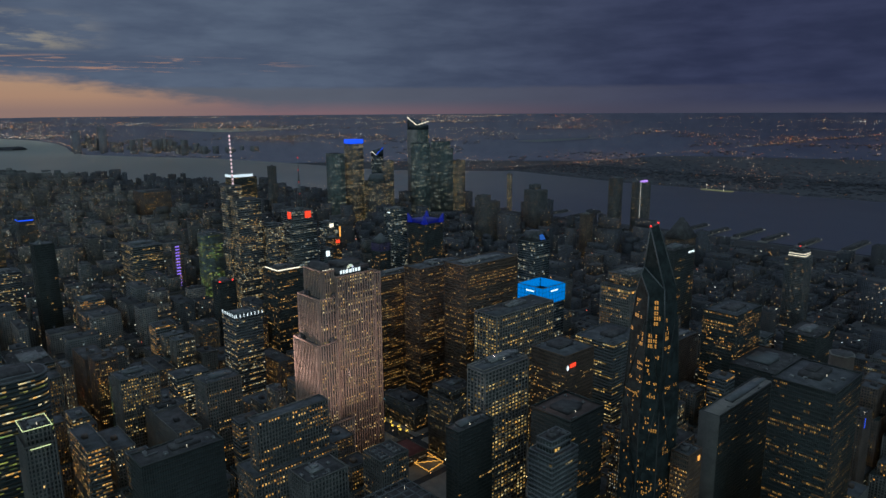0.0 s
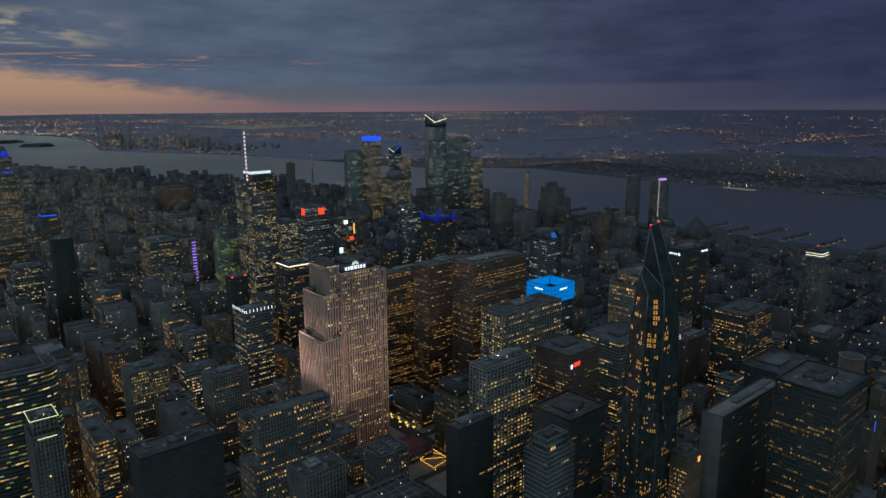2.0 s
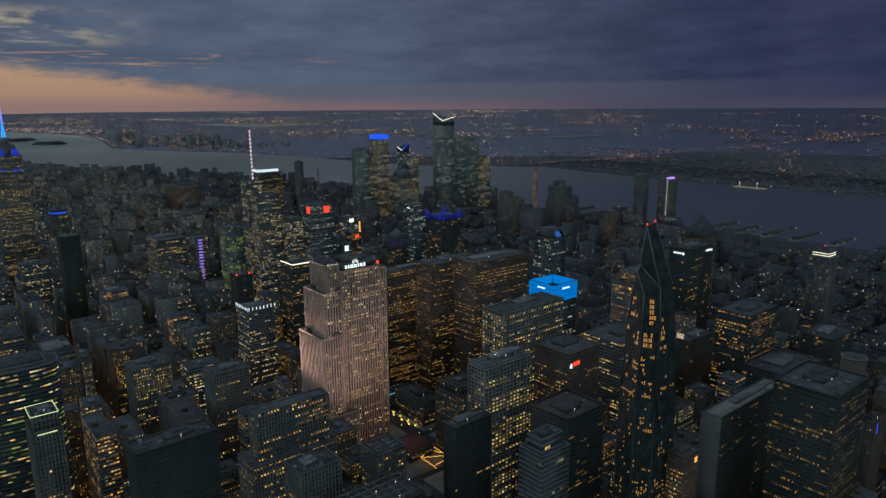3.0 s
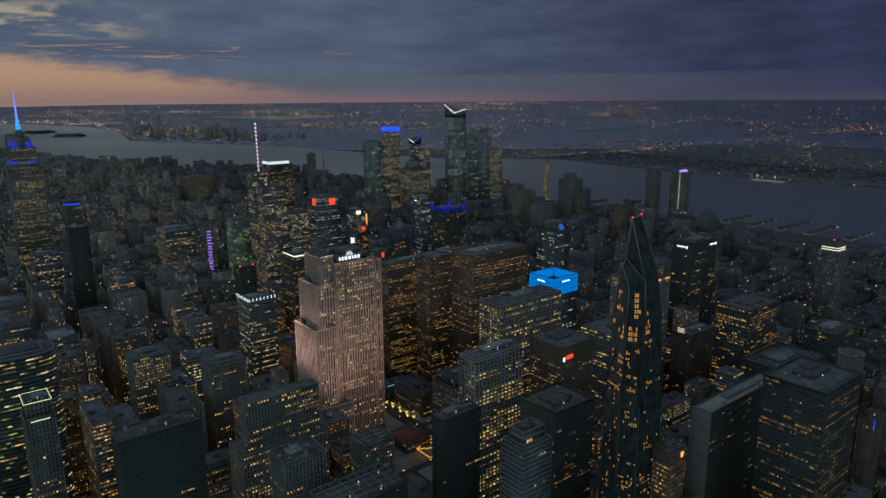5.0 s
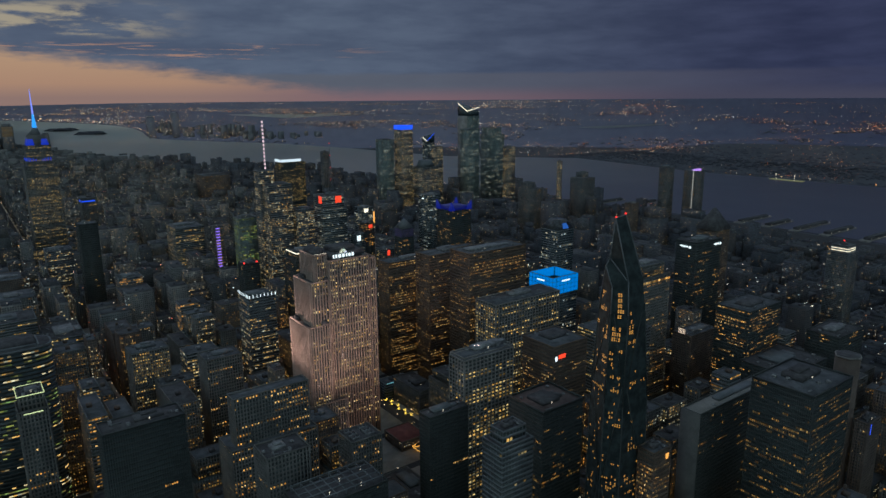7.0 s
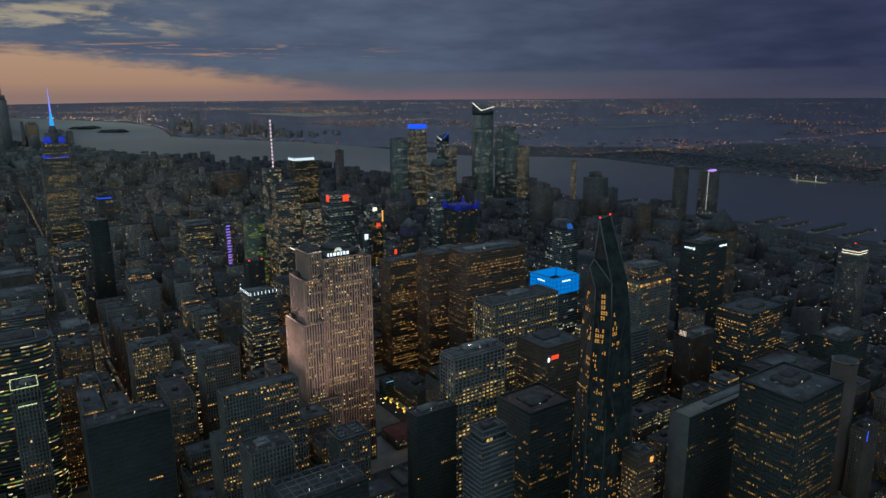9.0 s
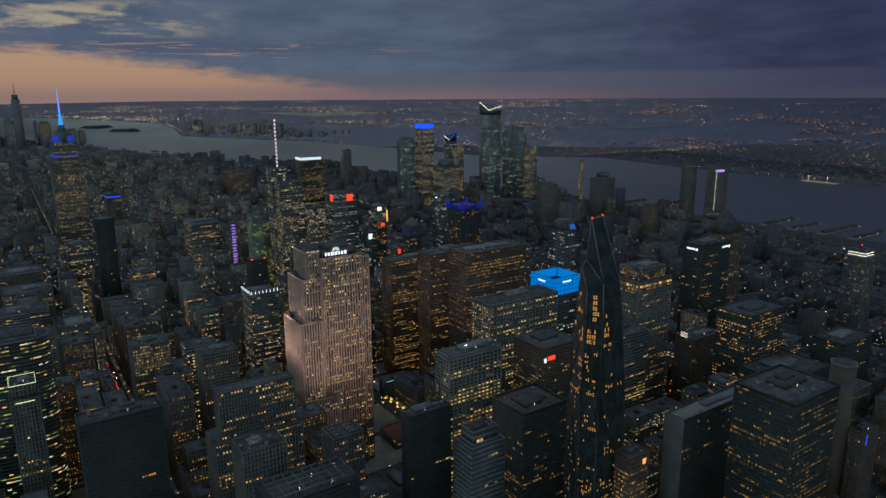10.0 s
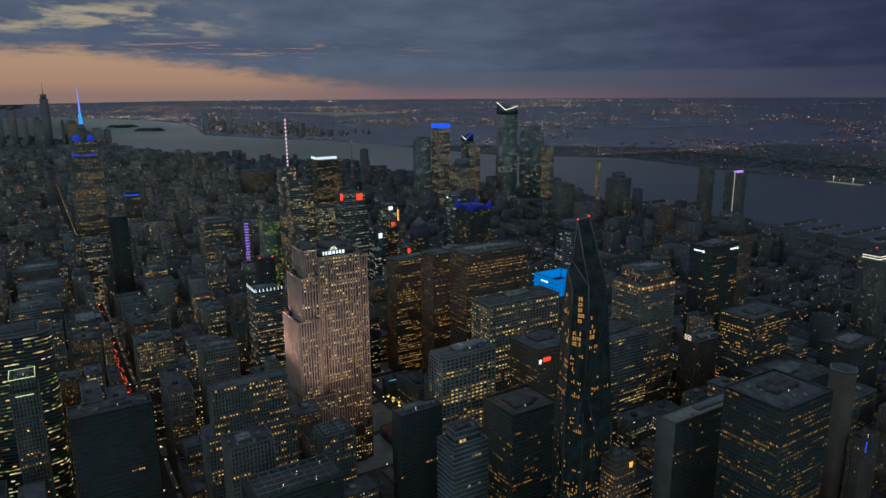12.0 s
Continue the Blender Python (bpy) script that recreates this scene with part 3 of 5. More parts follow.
def lights(name, label, P, size, mat=far_lamp):
    far = np.hypot(P[:, 0] - HUB[0], P[:, 1] - HUB[1])[:, None] > 5500
    P = np.array(HUB) + (drawn_in(P) - np.array(HUB)) * np.where(far, .990, 1.0)
    r = size[:, None]
    b = np.hstack([P[:, :1] - r, P[:, :1] + r, P[:, 1:2] - r, P[:, 1:2] + r, P[:, 2:] - .7 * r, P[:, 2:] + .7 * r])
    tagged(put(name, Geo().boxes(b), mat), label, "lights", kind="stuff")


n = 90000
th = np.radians(rng.uniform(84, 206, n))
bearing = np.degrees(th)
d = np.where(rng.random(n) < .55, np.exp(rng.uniform(math.log(9500), math.log(36000), n)), np.exp(rng.uniform(math.log(3200), math.log(12000), n)))
score = patchy(d, th, .3) + rng.uniform(-.34, .34, n)
# thickest to the south-west, thinner towards the north
score += .14 * np.clip((bearing - 130) / 22, -1.2, 1) * (d > 9000) - .22 * (bearing < 126) * (d > 13000) - .06 * (d < 5200)
X, Y = HUB[0] + d * np.cos(th), HUB[1] + d * np.sin(th)
ok = (score > .40 - .05 * (bearing < 130)) & (Y > shore_far(X) + 60)
X, Y, d = X[ok], Y[ok], d[ok]
Z = land_height(X, Y)
size = rng.uniform(.6, 1.15, len(X)) * np.where(d < 4500, .8, 1.0) * np.where(rng.random(len(X)) < .05, 1.5, 1.0)
P, north = np.stack([X, Y, Z + 12], 1), np.degrees(np.arctan2(Y - HUB[1], X - HUB[0])) < 132
lights("town_lights", "white and amber lights of the towns beyond the river", P[~north], size[~north])
lights("town_lights", "orange and reddish lights of the towns beyond the river", P[north], size[north], orange_lamp)
# lamp rows along the roads
rows = []
for _ in range(190):
    a0, d0 = math.radians(rng.uniform(92, 190)), math.exp(rng.uniform(math.log(4300), math.log(26000)))
    head, step, m = rng.uniform(0, math.pi), .008 * d0, int(rng.integers(8, 26))
    x, y = HUB[0] + d0 * math.cos(a0), HUB[1] + d0 * math.sin(a0)
    for k in range(m):
        head += rng.normal(0, .04)
        x, y = x + step * math.cos(head), y + step * math.sin(head)
        if y > shore_far(x) + 60 and rng.random() < .85:
            rows.append((x, y, float(land_height(np.array(x), np.array(y))) + 10))
lights("road_lamps", "rows of orange lamps along the roads beyond the river", np.array(rows), rng.uniform(.8, 1.3, len(rows)))
# the lit strip along the bay, and the curved quay in front of it
x = rng.uniform(-15600, -11000, 420)
y = shore_far(x) + 60 + rng.exponential(1100, 420)
xq = np.arange(-10600, -7000, 55.0)
yq = shore_far(xq) + 40
P = np.stack([np.concatenate([x, xq]), np.concatenate([y, yq]), np.full(len(x) + len(xq), 14.0)], 1)
lights("bay_lights", "lit strip of harbour lamps along the bay", P, rng.uniform(.8, 1.5, len(P)))
g = Geo()
for x, y, z, dd in zip(X[::3], Y[::3], Z[::3], d[::3]):
    s = rng.uniform(4, 9) * (1 + dd / 9000)
    hh = rng.uniform(1.5, 3) * (1 + dd / 9000)
    c = [(x - s, y - s, z - 2), (x + s, y - s, z - 2), (x + s, y + s, z - 2), (x - s, y + s, z - 2)]
    q = drawn_in(c + [(px, py, z + hh) for px, py, _ in c])
    g.hexa(np.array(HUB) + (q - np.array(HUB)) * (.993 if dd > 5500 else 1.0))
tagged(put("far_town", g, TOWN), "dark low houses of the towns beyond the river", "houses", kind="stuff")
# the town on the ridge just across the river, and the dark woods on its slope
n = 6000
x = rng.uniform(-4200, 2600, n)
y = shore_far(x) + 70 + rng.exponential(900, n)
hold = np.array([noise.noise(Vector((p * .0028, q * .0028, 7))) for p, q in zip(x, y)]) + rng.uniform(-.22, .22, n) > .10
x, y = x[hold], y[hold]
lights("ridge_town_lights", "scattered lights of the town on the ridge", np.stack([x, y, land_height(x, y) + rng.uniform(6, 16, len(x))], 1), rng.uniform(.45, .95, len(x)), orange_lamp)
wood = Geo()
for _ in range(7000):
    x = rng.uniform(-2700, 2600)
    y = shore_far(x) + 40 + rng.uniform(0, 330) + rng.exponential(300) * (rng.random() < .5)
    z = float(land_height(np.array(x), np.array(y)))
    s, h = rng.uniform(6, 14), rng.uniform(1.6, 4)
    ang = rng.uniform(0, 6.3)
    ring = [(x + s * rng.uniform(.6, 1.3) * math.cos(ang + k * math.pi / 3), y + s * rng.uniform(.6, 1.3) * math.sin(ang + k * math.pi / 3)) for k in range(6)]
    wood.loft([drawn_in([(px, py, z - 1) for px, py in ring]), drawn_in([(px + rng.uniform(-2, 2), py, z + h * .55) for px, py in ring]),
               drawn_in([(x + (px - x) * .4, y + (py - y) * .4, z + h * rng.uniform(.9, 1.15)) for px, py in ring])])
# blue-grey like the land behind: haze is put into the woods' colour
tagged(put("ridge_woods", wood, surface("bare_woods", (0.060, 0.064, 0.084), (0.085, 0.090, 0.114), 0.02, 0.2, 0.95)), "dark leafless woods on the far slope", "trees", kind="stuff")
# lit quay and lamps along the far shore
g = Geo()
for x in np.arange(-4200, 1900, 26):
    y = shore_far(x) + 20 + 30 * rng.random()
    if rng.random() < 0.35 + 0.4 * math.sin(x * .004):
        r = rng.uniform(0.8, 1.5)
        g.box(x - r, x + r, y - r, y + r, 7, 7 + 1.6 * r)
tagged(put("shore_lights", g, far_lamp), "row of quay lamps along the far shore", "lights", kind="stuff")
lp = thing("pier", -1020, 3010, "lit grassy pier at the far shore with two tall lamps", "pier")
# the deck glows by itself, in place of floodlight on its grass
put("deck", Geo().box(-1100, -940, 2985, 3020, 0, 4), plain_glow("lawn_flood_glow", (.36, .36, .16), .3), lp)
for x in (-1075, -985):
    put("lamp", Geo().box(x - 1.6, x + 1.6, 3003, 3006, 26, 29).box(x - .3, x + .3, 3004, 3005, 4, 26), "warm_white", lp)
# high-rises on the far shore
g = Geo()
shore_windows = []
for _ in range(120):
    x = rng.uniform(-7900, -5500)
    y = shore_far(x) + rng.uniform(60, 900)
    w, h = rng.uniform(14, 26), rng.choice([50, 70, 90, 120, 150], p=[.35, .3, .2, .1, .05])
    c = [(x - w, y - w, 0), (x + w, y - w, 0), (x + w, y + w, 0), (x - w, y + w, 0)]
    g.hexa(drawn_in(c + [(px, py, h) for px, py, _ in c]))
    shore_windows += [(x + w + 4, y + rng.uniform(-w, w), h * rng.uniform(.1, 1.0)) for _ in range(int(rng.integers(2, 9)))]
lights("shore_windows", "small warm lights of the high-rises on the far shore", np.array(shore_windows), rng.uniform(.4, .8, len(shore_windows)))
tagged(put("shore_highrises", g, "downtown_wall"), "cluster of dark high-rises on the far shore", "buildings", kind="stuff")


def ground_at(x, y):
    """Height of the drawn-in ground at a place of the model."""
    d = math.hypot(x - HUB[0], y - HUB[1])
    if d <= 3600:
        return 0.0
    real = 3600 - 1250 * math.log(max(1 - (d - 3600) / 1250, 1e-4))
    return HUB[2] * (1 - d / real)


def far_tower(label, x, y, w, h, lit="mixed", share=0.008, wall="haze_wall"):
    z0 = ground_at(x, y)
    top = thing("far_tower", x, y, label, "skyscraper", "distant towers", z0)
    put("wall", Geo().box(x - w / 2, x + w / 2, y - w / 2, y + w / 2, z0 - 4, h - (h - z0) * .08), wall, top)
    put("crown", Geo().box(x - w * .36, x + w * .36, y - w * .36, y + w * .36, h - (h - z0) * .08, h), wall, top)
    r = np.random.default_rng(int(abs(x + y)))
    q = [(x + w / 2 + .2, y - w / 2 + r.uniform(.1, .9) * w, z0 + (h - z0) * r.uniform(.2, .9)) for _ in range(int(w * h * share / 9))]
    if q:
        put("window_glow", Geo().boxes([(a, a + .2, b - 1.3, b + 1.3, c, c + 2) for a, b, c in q]), lit, top)["kind"] = "stuff"
    return top


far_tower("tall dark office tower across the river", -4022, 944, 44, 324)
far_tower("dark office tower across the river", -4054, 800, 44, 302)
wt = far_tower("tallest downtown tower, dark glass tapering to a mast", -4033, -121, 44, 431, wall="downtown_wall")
put("mast", Geo().prism([(-4033 + 2.4 * math.cos(t), -121 + 2.4 * math.sin(t), 431) for t in np.arange(8) * math.pi / 4],
                        [(-4033 + .4 * math.cos(t), -121 + .4 * math.sin(t), 503) for t in np.arange(8) * math.pi / 4]), "steel", wt)
for lab, y, w, h in (("dark downtown office tower far away", -297, 44, 362), ("narrow dark downtown office tower", -234, 27, 303), ("broad dark downtown tower", -143, 92, 283), ("dark downtown block beside the tallest tower", -172, 40, 299),
                     ("slim dark downtown tower", -38, 18, 281), ("low dark downtown tower near the water", 146, 58, 226), ("low dark downtown tower near the water", 205, 36, 216), ("dark downtown office tower far away", -362, 34, 312)):
    far_tower(lab, -4060 - .2 * abs(y), y, w, h, share=.03, wall="downtown_wall")
gold = far_tower("downtown tower with one dim gold-lit face", -4050, 9, 60, 276, share=.02, wall="downtown_wall")
put("lit_face", Geo().boxes([(-4020 + .3, -4020 + .6, -18 + 4.5 * k, -15 + 4.5 * k, 205, 262) for k in range(12)]), plain_glow("dim_gold_face", (1, .72, .35), .05), gold)


# ---- the near towers ----
# the floodlit limestone slab with setbacks
def limestone_slab():
    rng = np.random.default_rng(30)
    top = thing("stepped_limestone_skyscraper", 0, 45, "tall stepped limestone slab tower, floodlit warm, with a lit rooftop sign", "skyscraper")
    tiers = [(-34, 6, 18, 66, 0, 252), (-33, 3.2, 66, 76, 0, 248), (-34, 1, 4, 18, 0, 259), (-37, 4.5, -3, 20, 0, 231), (-40, 8.5, -9, 15, 0, 184), (-44, 12, -12, 30, 0, 96)]
    for k, (a, b, c, d, z0, z1) in enumerate(tiers):
        facade(top, a, b, c, d, z0, z1, "limestone", rng, share=0.42 if k < 2 else 0.24, panes="bright")
        TAKEN.append((a, b, c, d))
        flat_roof(top, a, b, c, d, z1, rng, "roof_dark", "limestone", k == 0, 1.6)
    # dark caps over the setbacks
    for x0, x1, y0, y1, z in ((-2, 5, 13, 20, 231), (-30, -20, -3, 3, 231), (2, 9, 6, 14, 184), (-32, -22, -9, -4, 184)):
        put("setback_cap", Geo().prism([(x0, y0, z), (x1, y0, z), (x1, y1, z), (x0, y1, z)],
                                       [(x0 + 1, y0 + 1, z + 5), (x1 - 1, y0 + 1, z + 5), (x1 - 1, y1 - 1, z + 5), (x0 + 1, y1 - 1, z + 5)]), "roof_dark", top)
    put("crown", Geo().box(-30, 0, 22, 64, 252, 259).box(-24, -6, 28, 56, 259, 264), "roof_dark", top)
    put("crown", Geo().prism([(-32, 6, 259), (0, 6, 259), (0, 17, 259), (-32, 17, 259)], [(-28, 9, 266), (-5, 9, 266), (-5, 16, 266), (-28, 16, 266)]), "roof_dark", top)
    for y in np.arange(5, 18, 1.6):
        put("crown_lamp", Geo().box(0.6, 1.0, y, y + .5, 260.8, 261.3), "warm_white", top)
    return top


limestone_slab()


def bars(n, w, h, side, x, y, z, gap=0.35, seed=0):
    """Writing too small to read, as plain bars."""
    r = np.random.default_rng(seed)
    g = Geo()
    ws = r.uniform(.6, 1.4, n)
    ws = ws / ws.sum() * (w - gap * (n - 1))
    u = -w / 2
    for k in ws:
        if side == "N":
            g.box(x, x + .3, y + u, y + u + k, z - h / 2, z + h / 2)
        else:
            g.box(x + u, x + u + k, y - .3, y, z - h / 2, z + h / 2)
        u += k + gap
    return g


def sign(label, geo, mat, at):
    t = thing("illuminated_sign", at[0], at[1], label, "sign", z=at[2])
    put("letters", geo, mat, t)
    return t


# the lit lattice over the brown tower's roof
sg = thing("lattice_sign", 131, 470, "pinkish-white lattice of lit bars on a brown tower's roof", "sign", z=108.4)
put("letters", Geo().boxes([(x, x + .5, 470.0, 470.4, 109.2, 116.0) for x in np.arange(126.5, 136, 2.2)] + [(126, 136, 469.7, 470.0, z, z + .45) for z in (109.8, 112.4, 115.0)]), plain_glow("pinkish_lattice_light", (1, .72, .5), .8), sg)
put("post", Geo().box(127, 127.4, 470.4, 470.7, 108.4, 116.0), "black", sg)
put("post", Geo().box(134.6, 135, 470.4, 470.7, 108.4, 116.0), "black", sg)
s = thing("rooftop_sign", 2, 36, "white lit rooftop sign with a fan-shaped emblem above", "sign", z=253.2)
put("letters", bars(7, 25, 3.6, "N", 5.2, 36, 257.0, 1.3, 3), "white_sign", s)
put("sign_frame", Geo().boxes([(4.2, 4.6, y, y + .3, 253.2, 260) for y in np.arange(23, 50, 4.3)]).box(4.2, 4.5, 23, 49, 254.2, 254.6), "black", s)
fan = Geo()
for k in range(6):
    a0, a1 = math.pi * (k + .1) / 6, math.pi * (k + .9) / 6
    fan.quad([(5.2, 36 + 1.2 * math.cos(a0), 259.6 + 1.2 * math.sin(a0)), (5.2, 36 + 4.4 * math.cos(a0), 259.6 + 4.4 * math.sin(a0)),
              (5.2, 36 + 4.4 * math.cos(a1), 259.6 + 4.4 * math.sin(a1)), (5.2, 36 + 1.2 * math.cos(a1), 259.6 + 1.2 * math.sin(a1))])
put("emblem", fan, lamp_glow("emblem_light", [(1, .5, .5), (.6, .8, 1), (1, .9, .5), (.7, 1, .8)], .6, .9), s)

tower("bronze-clad office tower with warm lit bands", [(-224, -193, 213, 300, 0, 180)], "bronze", seed=2, share=.42)
tower("bronze-clad office tower with darker middle floors", [(-143, -109, 228, 320, 0, 205)], "bronze2", seed=3)
tower("broad bronze-clad office slab with lit floors", [(-44, -4, 215, 310, 0, 229)], "bronze", seed=4, share=.30)
tower("pier-clad office tower with bright yellow windows", [(18, 55, 208, 314, 0, 179)], "pier", seed=5, share=.40)
u = tower("brown office block with a red rooftop-level sign", [(132, 178, 180, 229, 0, 171)], "bronze", seed=6, share=.28, dark_above=150)
s = thing("wall_sign", 178.6, 190, "white emblem and red block sign on a facade", "sign", z=158)
put("emblem", Geo().box(178.5, 178.9, 181.5, 184.6, 157, 160.5).box(178.6, 179.0, 182.3, 183.8, 156.2, 161.3), "white_sign", s)
put("red_panel", bars(3, 10, 4.4, "N", 178.5, 191.5, 160, .15, 1), "red", s)
tower("office tower with pale piers, chamfered corner and bright windows", [(140, 163, 76, 138, 0, 177), (136, 158, 80, 142, 0, 177.5)], "pier", seed=7, share=.40, dark_above=168)
tower("dark glass slab with a rooftop panel", [(172, 188, 18, 61, 0, 147)], "black", seed=8, share=.02, roof="roof_dark")
tower("black stone-clad office tower with a brown roof", [(203, 247, 97, 148, 0, 151)], "black", seed=9, share=.12, roof="roof_brown", high=2.2, panes="amber_dim")
tower("dark stepped glass tower with floor bands", [(282, 304, 0, 30, 0, 176), (286, 300, 4, 26, 176, 186)], "band", seed=10, share=.03, roof="roof_dark")
tower("thin slab with a pale blank end wall and light roof", [(313, 331, 203, 320, 0, 151.5)], "black", seed=11, share=.05, roof="concrete", panes="amber_dim")
put("end_wall", Geo().box(312.5, 331.5, 201.6, 202.5, 0, 152.5), "stone", [o for o in scene.objects if o.name.startswith("office_tower") and abs(o.location.x - 322) < 1][0], "pale blank end wall")
tower("broad dark office tower with scattered lit floors", [(370, 419, 208, 271, 0, 199.5)], "black", seed=12, share=.24, high=1.6, panes="amber_dim")
tower("stone office tower with a bright row under its dark crown", [(72, 86, -119, -48, 0, 165), (60, 92, -126, -44, 0, 120)], "stone", seed=13, share=.30)
tower("dark mid-rise stone office block", [(155, 181, -127, -92, 0, 155)], "stone", seed=14, share=.07, roof="roof_dark")
tower("ribbed stone block with rooftop fans", [(127, 153, -40, -10, 0, 127)], "stone", seed=15, share=.14, roof="roof_dark", gear=False)
for k in range(6):
    fx, fy = 133.5 + 6.5 * (k % 3), -33 + 14 * (k // 3)
    fan_unit = thing("roof_fan", fx, fy, "pale square rooftop cooling fan", "fan", "rooftop fans", z=127.3)
    put("housing", Geo().box(fx - 2.4, fx + 2.4, fy - 3.6, fy + 3.6, 127.3, 129.4), "plant", fan_unit)
    for dy in (-1.8, 1.8):
        put("fan_ring", Geo().prism([(fx + 1.5 * math.cos(a), fy + dy + 1.5 * math.sin(a), 129.4) for a in np.arange(12) * math.pi / 6], [(fx + 1.4 * math.cos(a), fy + dy + 1.4 * math.sin(a), 130.1) for a in np.arange(12) * math.pi / 6]), "roof_dark", fan_unit)
tower("dark block with an open roof frame", [(214, 247, -128, -61, 0, 146)], "black", seed=16, share=.03, roof="roof_dark", gear=False)
tower("black glass slab tower with few lit windows", [(130, 152, -231, -175, 0, 196)], "black", seed=17, share=.012, roof="roof_dark")
frame_top = thing("roof_truss", 230, -94, "open steel frame over a dark roof with small lamps", "roof frame", z=146.3)
for x in np.arange(217, 246, 6.8):
    put("beam", Geo().box(x - .3, x + .3, -125, -64, 150.2, 150.9), "steel", frame_top)
for y in np.arange(-124, -63, 7.5):
    put("beam", Geo().box(216, 245, y - .25, y + .25, 149.6, 150.2), "steel", frame_top)
    for x in (217, 244):
        put("post", Geo().box(x - .25, x + .25, y - .25, y + .25, 146.3, 149.6), "steel", frame_top)
for x, y in ((238, -104), (226, -90), (241, -80), (222, -70)):
    put("lamp", Geo().box(x - .2, x + .2, y - .2, y + .2, 148.6, 149.1).box(x - .08, x + .08, y - .08, y + .08, 146.3, 148.6), "warm_white", frame_top)
yt = tower("stone tower with a crown outlined in pale yellow light", [(-18, 10, -272, -250, 0, 168), (-16, 8, -270, -252, 168, 181)], "stone", seed=18, share=.10, roof="roof_dark")
g = Geo()
for z, e in ((181.9, .5),):
    g.box(-18, 9, -271.4, -271, z, z + .5).box(-18, 9, -251.4, -251, z, z + .5).box(8.4, 8.8, -271, -251.5, z, z + .5).box(-17, -16.6, -271, -251.5, z, z + .5)
g.box(10.7, 11.0, -268, -254, 166.5, 167.2)
put("outline_light", g, "lime", yt)


def curved_tower():
    rng = np.random.default_rng(19)
    t = thing("curved_tower", -85, -268, "broad office tower with bowed walls and banded floors", "skyscraper")

    def ring(grow, z):
        out = []
        for k in range(72):
            a = 2 * math.pi * k / 72
            c, s = math.cos(a), math.sin(a)
            q = (abs(c) ** 3.2 + abs(s) ** 3.2) ** (-1 / 3.2)
            out.append((-85 + (19 + grow) * q * c, -268 + (34 + grow) * q * s, z))
        return out

    put("wall", Geo().prism(ring(0, 0), ring(0, 196)), "blue_glass", t)
    glow_a, glow_b = Geo(), Geo()
    for z in np.arange(4, 195, 3.9):
        put("floor_band", Geo().prism(ring(.4, z), ring(.4, z + 1.7)), "black", t)
        low, high = ring(.15, z + 1.9), ring(.15, z + 3.2)
        lit, k = [], 0
        while k < 72:
            n = 1 + int(rng.exponential(1.6))
            if rng.random() < .38:
                lit += list(range(k, min(k + n, 72)))
            k += n
        if lit:
            (glow_a if rng.random() < .5 else glow_b).quads(np.array([[low[m], low[(m + 1) % 72], high[(m + 1) % 72], high[m]] for m in lit]))
    for geo, mat in ((glow_a, "green"), (glow_b, "gold_dim")):
        put("window_glow", geo, mat, t)["kind"] = "stuff"
    put("roof_rim", Geo().prism(ring(.6, 196), ring(.6, 198)), "steel", t)
    put("roof_deck", Geo().prism(ring(-1, 198), ring(-1, 198.3)), "roof_dark", t)
    put("plant_room", Geo().prism([(-98, -292, 198.3), (-74, -292, 198.3), (-74, -246, 198.3), (-98, -246, 198.3)], [(-96, -290, 203), (-76, -290, 203), (-76, -248, 203), (-96, -248, 203)]), "roof_dark", t)
    put("roof_frame", Geo().box(-72, -70, -290, -246, 198.3, 200.2).box(-98, -70, -246, -244.6, 198.3, 200.2), "steel", t)
    TAKEN.append((-105, -65, -303, -233))


curved_tower()
tower("stone tower with lamps on its roof", [(-112, -82, -92, -52, 0, 139)], "stone", seed=20, share=.16)
tower("small tower with a lit emblem and amber floors", [(332, 347, 118, 139, 0, 151)], "bronze", seed=21, share=.4, dark_above=138)
put("emblem", Geo().prism([(347.6, 132, 143), (347.6, 135, 143), (347.9, 135, 143), (347.9, 132, 143)], [(347.6, 131.5, 147.5), (347.6, 135.5, 147.5), (347.9, 135.5, 147.5), (347.9, 131.5, 147.5)]), "orange",
    [o for o in scene.objects if o.name.startswith("office_tower") and abs(o.location.x - 339.5) < .6][0], "lit shield emblem")
tower("flat-topped office block with scattered lit floors", [(105, 160, 295, 362, 0, 150)], "band", seed=22, share=.22)
tower("office tower with a deep lit arcade under a stone crown", [(78, 124, 384, 446, 0, 194), (84, 118, 392, 440, 194, 209)], "stone", seed=23, share=.22)
eqt = [o for o in scene.objects if o.name.startswith("office_tower") and abs(o.location.y - 415) < 1][0]
put("arcade_light", Geo().boxes([(124.5, 124.9, y, y + 3.4, 188.4, 191) for y in np.arange(386, 443, 5)] + [(x, x + 3.4, 383.2, 383.6, 188.4, 191) for x in np.arange(80, 121, 5)]), "amber", eqt, "row of amber-lit arcade openings")["kind"] = "stuff"
al = tower("black office tower with white lit signs at its top", [(42, 76, 575, 640, 0, 208)], "black", seed=24, share=.10, dark_above=195, roof="roof_dark")
tower("brown tower with a blank slab wall", [(118, 146, 470, 530, 0, 108)], "brick", seed=25, share=.04)
tower("dark tower with gold lit floors", [(190, 234, 449, 520, 0, 169)], "black", seed=26, share=.30)
tower("dark flat-roofed glass office block", [(240, 298, 425, 512, 0, 117)], "black", seed=27, share=.05, roof="roof_dark")
tower("low black glass office block", [(250, 290, 560, 625, 0, 128)], "black", seed=28, share=.03, roof="roof_dark")


